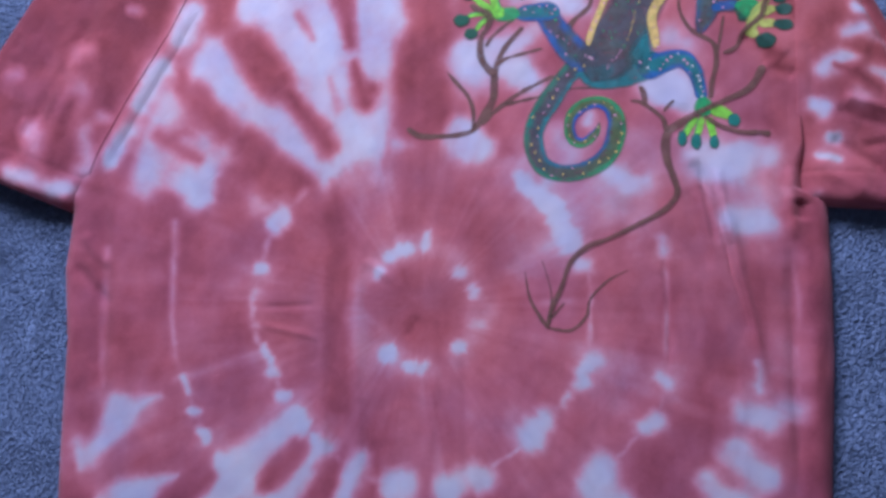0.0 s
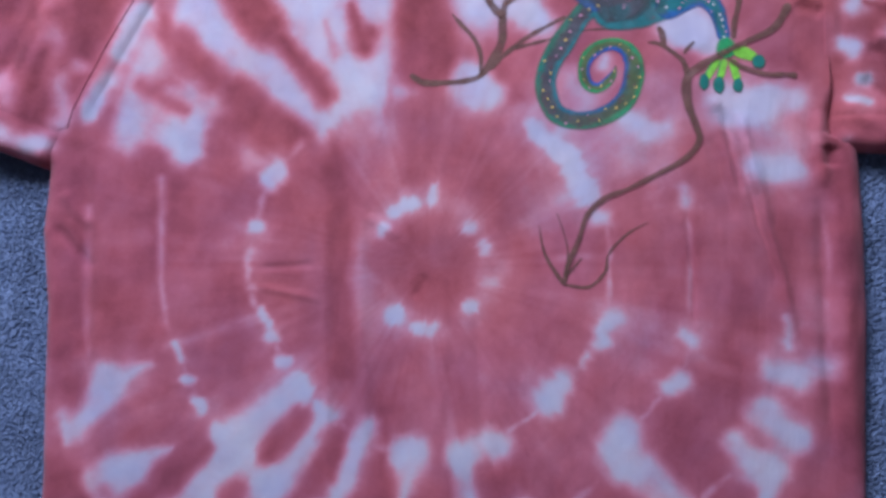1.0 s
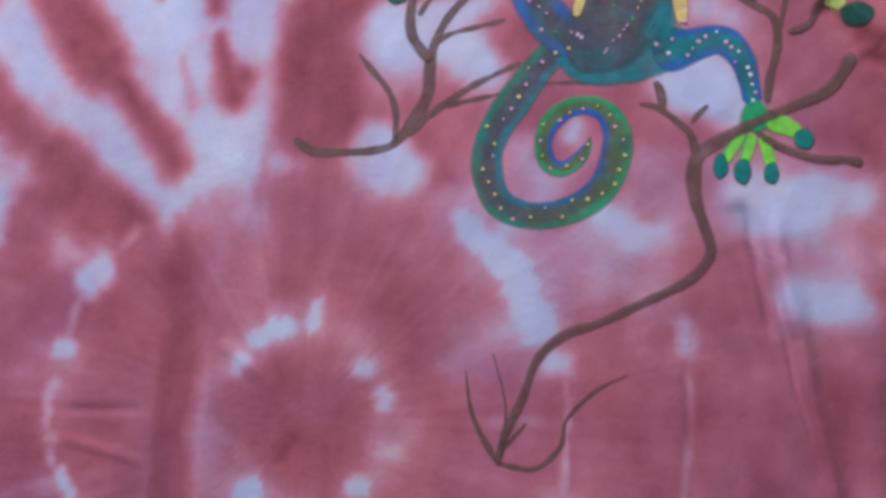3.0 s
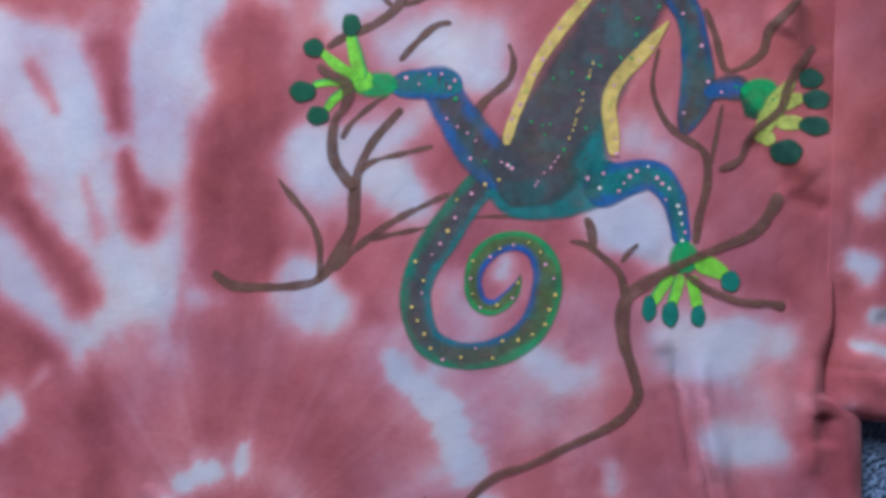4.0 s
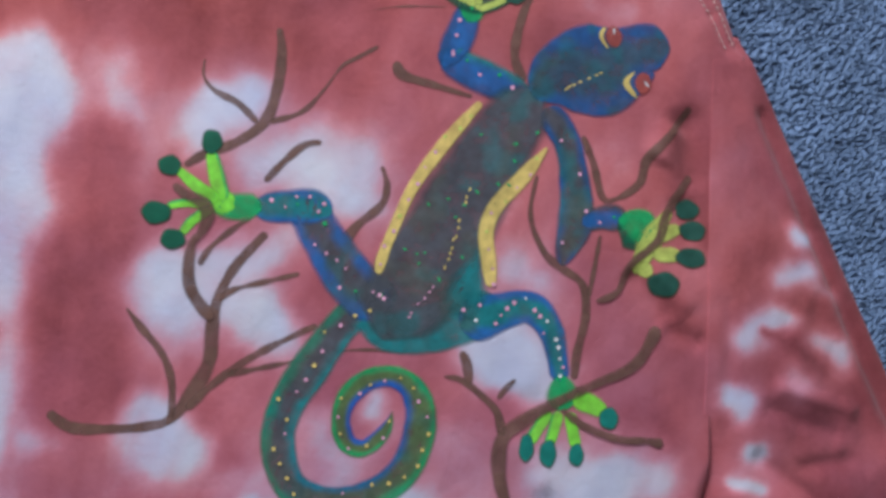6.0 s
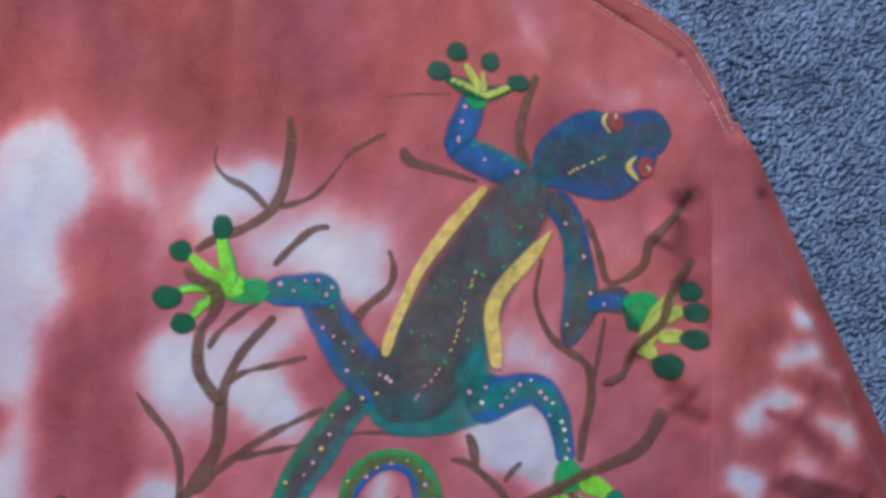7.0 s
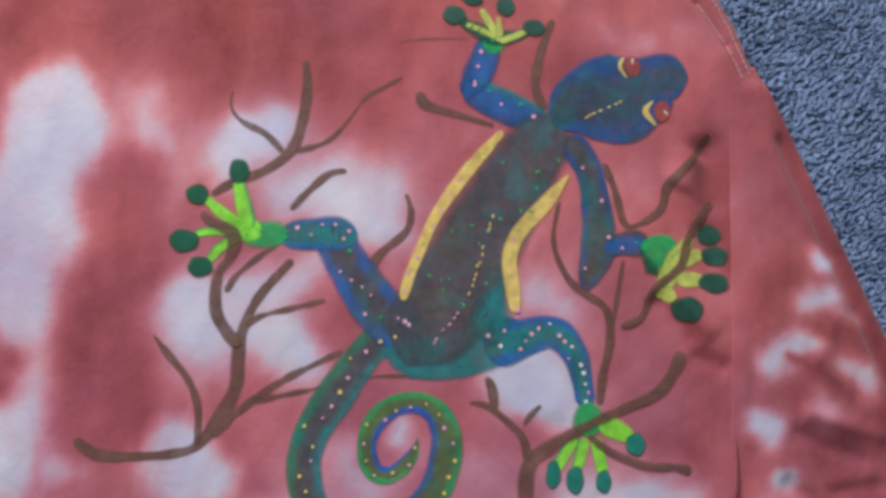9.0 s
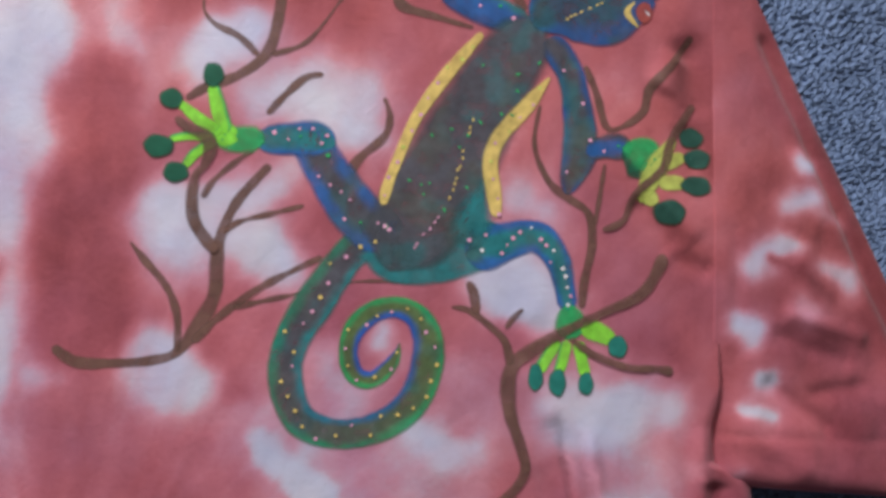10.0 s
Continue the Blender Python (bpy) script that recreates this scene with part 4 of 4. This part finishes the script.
def cloth_sheet(name, X, Y, Z, dye, tone, parent, label=""):
    """A draped sheet from rows of points, its rim turned down to the carpet."""
    rows, cols = X.shape
    verts = np.stack([X, Y, Z], -1).reshape(-1, 3)
    index = np.arange(rows * cols).reshape(rows, cols)
    quads = np.stack([index[:-1, :-1], index[:-1, 1:], index[1:, 1:], index[1:, :-1]], -1).reshape(-1, 4)
    mesh = bpy.data.meshes.new(name)
    mesh.from_pydata(verts.tolist(), [], quads.tolist())
    for key, values in (("dye", dye), ("tone", tone)):
        mesh.attributes.new(key, "FLOAT", "POINT").data.foreach_set("value", np.ascontiguousarray(values.reshape(-1), dtype=np.float32))
    mesh.polygons.foreach_set("use_smooth", np.ones(len(quads), dtype=bool))
    mesh.materials.append(CLOTH)
    ob = new(name, mesh)
    ob.parent = parent
    return tagged(ob, label)


def rimmed(a):
    """Repeats the outermost points on all sides, so that a rim can be set."""
    return np.pad(a, 1, mode="edge")


def tone_of(x, y):
    return np.clip(0.15 + 1.9 * (y + 0.02) + 0.9 * (fbm(x * 12, y * 12, 31) - 0.5) + 0.5 * (x - 0.1), 0, 1)


shirt = tagged(new("t_shirt"), "red and white tie-dyed cotton t-shirt with painted motif, lying on carpet", "t-shirt")

ys = np.linspace(-0.33, 0.43, 450)
us = np.linspace(0, 1, 345)
us = us + 0.012 * np.sin(2 * np.pi * us) * -0.6
lx, rx = np.interp(ys, LEFT_Y, LEFT_X), np.interp(ys, RIGHT_Y, RIGHT_X)
lx = lx + 0.003 * (fbm(ys * 30, ys * 0, 40) - 0.5)
rx = rx + 0.003 * (fbm(ys * 30, ys * 0, 43) - 0.5)
X, Y = lx[:, None] + (rx - lx)[:, None] * us[None, :], ys[:, None] + 0 * us[None, :]
Z = body_height(X, Y)
X, Y, Z = (rimmed(a) for a in (X, Y, Z))
meets = smooth((Y[:, -1] - 0.105) / 0.05) * smooth((0.322 - Y[:, -1]) / 0.012)
Z[:, -1] = 0.0005 + (Z[:, -2] - 0.0012) * meets
sewn = smooth((Y[:, 0] - 0.060) / 0.035) * smooth((0.345 - Y[:, 0]) / 0.02)
Z[:, 0] = 0.0005 + (Z[:, 1] - 0.0012) * sewn
Z[0], Z[-1] = 0.0005, 0.0005
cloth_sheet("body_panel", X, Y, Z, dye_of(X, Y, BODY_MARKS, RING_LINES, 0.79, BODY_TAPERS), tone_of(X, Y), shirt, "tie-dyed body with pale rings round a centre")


def sleeve(inner, outer, marks, lift, parent, label, folds, seamed, gape):
    """A sleeve between its inner and outer edge, both from the hem upwards."""
    vs, us = np.linspace(0, 1, 130), np.linspace(0, 1, 80)
    track = lambda pts: np.array([np.interp(vs, np.linspace(0, 1, len(pts)), [p[i] for p in pts]) for i in (0, 1)])
    a, b = track(inner), track(outer)
    X, Y = (a[i][:, None] + (b[i] - a[i])[:, None] * us[None, :] for i in (0, 1))
    V, U = np.meshgrid(vs, us, indexing="ij")
    wide = np.hypot(b[0] - a[0], b[1] - a[1])[:, None]
    out = np.minimum((1 - U) * wide, V * 0.2)
    soft = np.sqrt(np.clip(1 - (1 - np.clip(out / 0.009, 0, 1)) ** 2, 0, 1))
    Z = lift * 0.3 + (lift * 0.7 - 0.008 * U) * soft + (0.006 * (fbm(X * 22, Y * 14, 50) - 0.5) + 0.003 * (fbm(X * 60, Y * 40, 55) - 0.5)) * soft
    joined = smooth((Y - 0.105) / 0.05) if seamed else smooth((Y - 0.060) / 0.035)
    low = 0.003 + (Z - 0.003) * smooth(U * wide / 0.014 + 0.1)
    near = smooth(1.1 - U * wide / 0.06)
    flush = body_height(np.minimum(X, 0.2795), Y) + relief(X, Y) - relief(np.minimum(X, 0.2795), Y) if seamed else 0.012 + relief(X, Y)
    high = Z * (1 - near) + (flush + 0.0004) * near
    Z = low * (1 - joined) + high * joined
    # the open end stands off the carpet
    Z = Z + gape * smooth(1 - V / 0.45) * smooth(U * wide / 0.05) * smooth((1 - U) * wide / 0.02)
    # turned hem: a slightly thicker band with its seam
    Z = Z + 0.0003 * smooth((0.115 - V) * 90) - 0.0004 * np.exp(-(((V - 0.115) / 0.010) ** 2))
    for x0, y0, x1, y1, w, mm in folds:
        d, k = along(X, Y, x0, y0, x1, y1)
        Z = Z + 0.001 * mm * np.exp(-((d / (0.62 * w)) ** 2)) * smooth(U * wide / 0.03)
    if seamed:
        Z = Z - 0.003 * smooth((V - 0.95) * 24)
    Z = np.maximum(Z, 0.0042)
    # deeper dye away from the seam, with the sleeve's shade put into it
    dye, tone = dye_of(X, Y, (), (), 0.80 + 0.20 * smooth(U * wide / 0.05), marks), tone_of(X, Y)
    X, Y, Z, dye, tone = (rimmed(a) for a in (X, Y, Z, dye, tone))
    held = smooth((Y[:, 0] - 0.105) / 0.05) if seamed else smooth((Y[:, 0] - 0.060) / 0.035)
    Z[:, 0] = 0.0005 + (Z[:, 1] - 0.0012) * held
    Z[0], Z[-1], Z[:, -1] = 0.0005, 0.0005, 0.0005
    return cloth_sheet("sleeve", X, Y, Z, dye, tone, parent, label)


sleeve([(0.279, 0.085), (0.279, 0.15), (0.279, 0.22), (0.276, 0.328)], [(0.421, 0.081), (0.380, 0.158), (0.3385, 0.240), (0.2895, 0.327)], SLEEVE_EAST_TAPERS, 0.0140, shirt,
       "short sleeve with white flecks, folded along its outer edge", [(0.302, 0.290, 0.398, 0.105, 0.0055, -2.4), (0.287, 0.302, 0.390, 0.105, 0.008, 1.6), (0.290, 0.10, 0.288, 0.20, 0.006, -2.0), (0.31, 0.13, 0.34, 0.11, 0.012, -2)] + SLEEVE_FOLDS, True, 0.006)
sleeve([(-0.270, 0.058), (-0.258, 0.105), (-0.2385, 0.15), (-0.2085, 0.21), (-0.1935, 0.25), (-0.187, 0.32)], [(-0.405, 0.104), (-0.371, 0.175), (-0.336, 0.243), (-0.20, 0.362)], SLEEVE_WEST_TAPERS, 0.0150, shirt,
       "short sleeve mottled in red and white", [(-0.26, 0.24, -0.31, 0.1, 0.015, 1.5), (-0.285, 0.21, -0.325, 0.11, 0.010, -1.6)], False, 0.010)


def stitches(name, line, parent):
    """A row of short thread stitches along a line on the cloth."""
    bm = bmesh.new()
    pts = [Vector((x, y, 0)) for x, y in line]
    for a, b in zip(pts, pts[1:]):
        way = (b - a).normalized()
        n = int((b - a).length / 0.0030)
        for i in range(n):
            p = a + way * ((i + 0.5) * 0.0030)
            z = float(body_height(p.x, p.y)) + 0.0006
            turn = Matrix.Translation((p.x, p.y, z)) @ way.to_track_quat("X", "Z").to_matrix().to_4x4() @ Matrix.Diagonal((0.00135, 0.00026, 0.00026, 1))
            bmesh.ops.create_icosphere(bm, subdivisions=1, radius=1.0, matrix=turn)
    return part(name, bm, THREAD, parent, "pale double stitching of the shoulder seam")


def curve(pts, step=0.002):
    """Points along a smooth curve through the given ones, with their widths."""
    p = np.array([pts[0], *pts, pts[-1]], float)
    out = []
    for i in range(1, len(p) - 2):
        n = max(2, int(math.dist(p[i][:2], p[i + 1][:2]) / step))
        for k in np.arange(n) / n:
            a, b, c, d = p[i - 1], p[i], p[i + 1], p[i + 2]
            out.append(0.5 * (2 * b + (c - a) * k + (2 * a - 5 * b + 4 * c - d) * k ** 2 + (3 * b - a - 3 * c + d) * k ** 3))
    return np.array([*out, p[-1]])


COLOURS = {"blue": (0.020, 0.125, 0.36), "teal": (0.014, 0.20, 0.21), "green": (0.010, 0.36, 0.11), "dark": (0.078, 0.084, 0.098), "yellow": (0.78, 0.58, 0.17),
           "lime": (0.24, 0.76, 0.06), "lemon": (0.52, 0.60, 0.13), "pine": (0.006, 0.10, 0.055), "rust": (0.36, 0.075, 0.06), "white": (0.75, 0.75, 0.75), "pink": (0.75, 0.36, 0.50),
           "azure": (0.014, 0.115, 0.44), "slate": (0.034, 0.080, 0.125), "navy": (0.018, 0.085, 0.24), "olive": (0.10, 0.17, 0.06), "sea": (0.010, 0.19, 0.15), "moss": (0.020, 0.085, 0.062), "jade": (0.012, 0.21, 0.13), "brown": (0.165, 0.086, 0.064)}


class Coat:
    """Gathers painted shapes that lie on the cloth into one mesh."""

    def __init__(self):
        self.verts, self.faces, self.tints = [], [], []

    def strip(self, pts, tints, lift, wobble=0.0004, fleck=0.0, cover=0.95, feather=0.0009):
        across = 2 * min(14, max(3, int(max(p[2] for p in pts) / 0.0036))) + 1
        c = curve(pts, 0.0016)
        way = np.gradient(c[:, :2], axis=0)
        way = way / np.maximum(np.hypot(way[:, 0], way[:, 1]), 1e-9)[:, None]
        run = np.concatenate([[0], np.cumsum(np.hypot(*np.diff(c[:, :2], axis=0).T))])
        half = np.maximum(c[:, 2], 0.0004) / 2
        # rounded ends
        for d in (run, run[-1] - run):
            k = np.clip(d / np.maximum(half, 1e-4), 0, 1)
            half = half * np.sqrt(np.clip(1 - (1 - k) ** 2, 0.02, 1))
        s = np.linspace(-1, 1, across)
        edge = 1 + wobble / np.maximum(half, 0.001) * 2 * (fbm(run * 160, run * 0 + lift * 9000, 60) - 0.5)
        off = s[None, :] * (half * edge)[:, None]
        x, y = c[:, 0:1] - way[:, 1:2] * off, c[:, 1:2] + way[:, 0:1] * off
        z = body_height(x, y) + lift
        left, core, right = (np.array(COLOURS[t]) for t in tints[:3])
        if len(tints) > 3:
            late = smooth(run / run[-1] * 2 - 0.5)[:, None, None]
            core = core * (1 - late) + np.array(COLOURS[tints[3]]) * late
            left = left * (1 - late) + np.array(COLOURS[tints[4]]) * late
            right = np.array(COLOURS[tints[5]]) * (1 - late) + right * late
        w = np.abs(s)[None, :] + 0.6 * (fbm(x * 110, y * 110, 64) - 0.5)
        w = smooth((w - 0.28) / 0.45)[..., None]
        side = np.where(s[None, :, None] < 0, right, left)
        col = core * (1 - w) + side * w
        m = fbm(x * 130, y * 130, 66)[..., None]
        if fleck:
            g = smooth((fbm(x * 90, y * 90, 69) - 0.52) * 6)[..., None] * fleck
            col = col * (1 - g) + np.array(COLOURS["teal"]) * 0.8 * g
            g = smooth((fbm(x * 60, y * 60, 73) - 0.55) * 6)[..., None] * fleck
            col = col * (1 - g) + np.array((0.085, 0.090, 0.066)) * g
        col = col * (0.72 + 0.56 * m)
        veil = cover * smooth((1.0 - np.abs(s)[None, :]) * (half * edge)[:, None] / feather + 0.12) * (0.86 + 0.5 * (fbm(x * 300, y * 300, 90) - 0.5)) + 0 * x
        base, n = len(self.verts), across
        self.verts += np.stack([x, y, z], -1).reshape(-1, 3).tolist()
        self.tints += np.concatenate([col.reshape(-1, 3), veil.reshape(-1, 1)], 1).tolist()
        for i in range(len(c) - 1):
            self.faces += [(base + i * n + j + 1, base + i * n + j, base + (i + 1) * n + j, base + (i + 1) * n + j + 1) for j in range(n - 1)]
        return c

    def dab(self, x, y, rx, ry, tint, lift, turn=0.0, rim=None):
        """A rounded blot of paint."""
        base, n = len(self.verts), 20 if rx > 0.002 else 8
        rings = ((0.0, 1), (0.5, n), (0.82, n), (1.0, n))
        for r, count in rings:
            for i in range(count):
                a = 2 * math.pi * i / n
                wob = 1 + 0.035 * math.sin(3 * a + 900 * x) + 0.035 * math.sin(5 * a + 700 * y)
                u, v = r * rx * math.cos(a) * wob, r * ry * math.sin(a) * wob
                px, py = x + u * math.cos(turn) - v * math.sin(turn), y + u * math.sin(turn) + v * math.cos(turn)
                self.verts.append((px, py, float(body_height(px, py)) + lift + 0.00004 * (1 - r * r)))
                c = COLOURS[rim] if rim and r == 1.0 else COLOURS[tint]
                self.tints.append((*[k * (0.8 + 0.4 * float(fbm(px * 200, py * 200, 77))) for k in c], 0.25 if r == 1.0 else 0.96))
        for i in range(n):
            j = (i + 1) % n
            self.faces += [(base, base + 1 + i, base + 1 + j), *((base + 1 + k * n + i, base + 1 + (k + 1) * n + i, base + 1 + (k + 1) * n + j, base + 1 + k * n + j) for k in (0, 1))]

    def done(self, name, parent, label=""):
        mesh = bpy.data.meshes.new(name)
        mesh.from_pydata(self.verts, [], self.faces)
        mesh.attributes.new("paint", "FLOAT_COLOR", "POINT").data.foreach_set("color", np.array(self.tints, dtype=np.float32).reshape(-1))
        mesh.polygons.foreach_set("use_smooth", np.ones(len(mesh.polygons), dtype=bool))
        mesh.materials.append(PAINT)
        ob = new(name, mesh)
        ob.parent = parent
        return tagged(ob, label)


for i, pts in enumerate(BRANCHES):
    coat = Coat()
    coat.strip(pts, ("brown",) * 3, 0.00064 + 0.000004 * i if i in OVER else 0.00016 + 0.000005 * i, 0.0006, 0.0, 0.88)
    coat.done("painted_branch", shirt, "brown brushed twig in fabric paint")

motif = Coat()
rnd = random.Random(11)
dots = []
for i, (kind, tints, pts) in enumerate(MOTIF):
    lift = 0.00030 + 0.000006 * i
    c = motif.strip(pts, tints, lift, 0.0004, FLECK.get(kind, 0.0), 0.95, FEATHER.get(kind, 0.0010))
    gap, tint = DOTTED.get(kind, (0, ""))
    if gap:
        run = 0.0
        for a, b in zip(c, c[1:]):
            run += math.dist(a[:2], b[:2])
            if run > gap:
                run = 0.0
                k = rnd.uniform(-0.28, 0.28) * b[2]
                w = Vector((b[0] - a[0], b[1] - a[1])).normalized()
                dots.append((b[0] - w.y * k, b[1] + w.x * k, rnd.choice(tint), rnd.uniform(0.0006, 0.00115)))
for i, (x, y, rx, ry) in enumerate(TIPS):
    motif.dab(x, y, rx * 1.06, ry * 1.06, "sea" if 4 <= i < 8 else "moss" if i >= 8 else "pine", 0.00057, 0.0, "pine")
for x, y, tint, r in dots:
    motif.dab(x, y, r, r, tint, 0.00060)
for (x0, y0), (x1, y1), n, tint in SPINES:
    for i in range(n):
        k = (i + 0.5 + rnd.uniform(-0.35, 0.35)) / n
        if rnd.random() < 0.2:
            continue
        a = math.atan2(y1 - y0, x1 - x0)
        motif.dab(x0 + (x1 - x0) * k + rnd.uniform(-0.0006, 0.0006), y0 + (y1 - y0) * k, 0.0010, 0.0005, tint, 0.00060, a + rnd.uniform(-0.2, 0.2))
for _ in range(18):
    k = rnd.random()
    x = SPINE_A[0] + (SPINE_B[0] - SPINE_A[0]) * k + rnd.uniform(-0.016, 0.016)
    y = SPINE_A[1] + (SPINE_B[1] - SPINE_A[1]) * k + rnd.uniform(-0.006, 0.006)
    motif.dab(x, y, rnd.uniform(0.0006, 0.0014), 0.0006, "green", 0.00058, rnd.uniform(0, 3))
motif.done("painted_motif", shirt, "curling blue, green and yellow shape in fabric paint")

for line in SEAM_ROWS:
    stitches("stitching", line, shirt)

# neck band, beyond the shoulders
bm = bmesh.new()
box(bm, -0.062, 0.424, 0.001, 0.084, 0.442, 0.013)
bmesh.ops.bevel(bm, geom=bm.edges[:], offset=0.004, segments=3, affect="EDGES")
part("neck_band", bm, plain_material("red_rib", (0.38, 0.085, 0.085), 0.9, 200.0), shirt, "red ribbed neck band")

# ---------------------------------------------------------------- carpet
bm = bmesh.new()
bmesh.ops.create_grid(bm, x_segments=60, y_segments=60, size=1.0, matrix=Matrix.Translation(((WEST + EAST) / 2, (SOUTH + NORTH) / 2, -0.0008)) @ Matrix.Diagonal(((EAST - WEST) / 2 + 0.15, (NORTH - SOUTH) / 2 + 0.2, 1, 1)))
floor = tagged(part("floor", bm, CARPET_BASE), "blue-grey carpeted floor of the room", "floor", kind="structure")


def tufts():
    """Twisted yarn ends round the shirt, leaning each its own way."""
    rs = np.random.RandomState(8)
    step = 0.0017
    gx, gy = np.meshgrid(np.arange(-0.50, 0.62, step), np.arange(-0.27, 0.56, step))
    x, y = (g.ravel() + rs.uniform(-0.5, 0.5, g.size) * step for g in (gx, gy))
    inside = (x > np.interp(y, LEFT_Y, LEFT_X) + 0.012) & (x < np.interp(y, RIGHT_Y, RIGHT_X) - 0.012) & (y < 0.42)
    sleeves = (y > 0.10) & (y < 0.32) & (x > -0.33 + 0.6 * np.maximum(0, y - 0.2)) & (x < 0.40 - 0.5 * (y - 0.08))
    rim = np.minimum(np.minimum(x + 0.50, 0.62 - x), np.minimum(y + 0.27, 0.56 - y))
    keep = ~inside & ~sleeves & (rs.rand(len(x)) < smooth(rim / 0.10))
    x, y = x[keep], y[keep]
    n = len(x)
    clump = fbm(x * 60, y * 60, 80)
    lean = 0.7 + 1.5 * (fbm(x * 45, y * 45, 84) - 0.5) + rs.uniform(-1.0, 1.0, n)
    tall = 0.0030 + 0.0008 * clump + rs.uniform(-0.0004, 0.0004, n)
    wide = rs.uniform(0.0008, 0.0013, n)
    top = np.stack([x + np.cos(lean) * 0.0040, y + np.sin(lean) * 0.0040], -1)
    verts, faces = np.zeros((n, 7, 3)), []
    turn = rs.uniform(0, 6.3, n)
    for k in range(3):
        a = turn + k * math.pi * 2 / 3
        verts[:, k] = np.stack([x + np.cos(a) * wide * 0.8, y + np.sin(a) * wide * 0.8, np.full(n, -0.0025)], -1)
        verts[:, 3 + k] = np.stack([(x + top[:, 0]) / 2 + np.cos(a + 0.5) * wide, (y + top[:, 1]) / 2 + np.sin(a + 0.5) * wide, -0.0025 + tall * 0.75], -1)
    verts[:, 6] = np.stack([top[:, 0], top[:, 1], -0.0025 + tall], -1)
    starts = np.arange(n) * 7
    for f in (*((k, (k + 1) % 3, 3 + (k + 1) % 3, 3 + k) for k in range(3)), *((3 + k, 3 + (k + 1) % 3, 6) for k in range(3))):
        faces += (starts[:, None] + np.array(f)[None, :]).tolist()
    mesh = bpy.data.meshes.new("carpet_pile")
    mesh.from_pydata(verts.reshape(-1, 3).tolist(), [], faces)
    mesh.polygons.foreach_set("use_smooth", np.ones(len(mesh.polygons), dtype=bool))
    mesh.materials.append(CARPET)
    return new("carpet_pile", mesh)


tagged(tufts(), "short blue-grey twisted carpet pile", "carpet", kind="stuff")
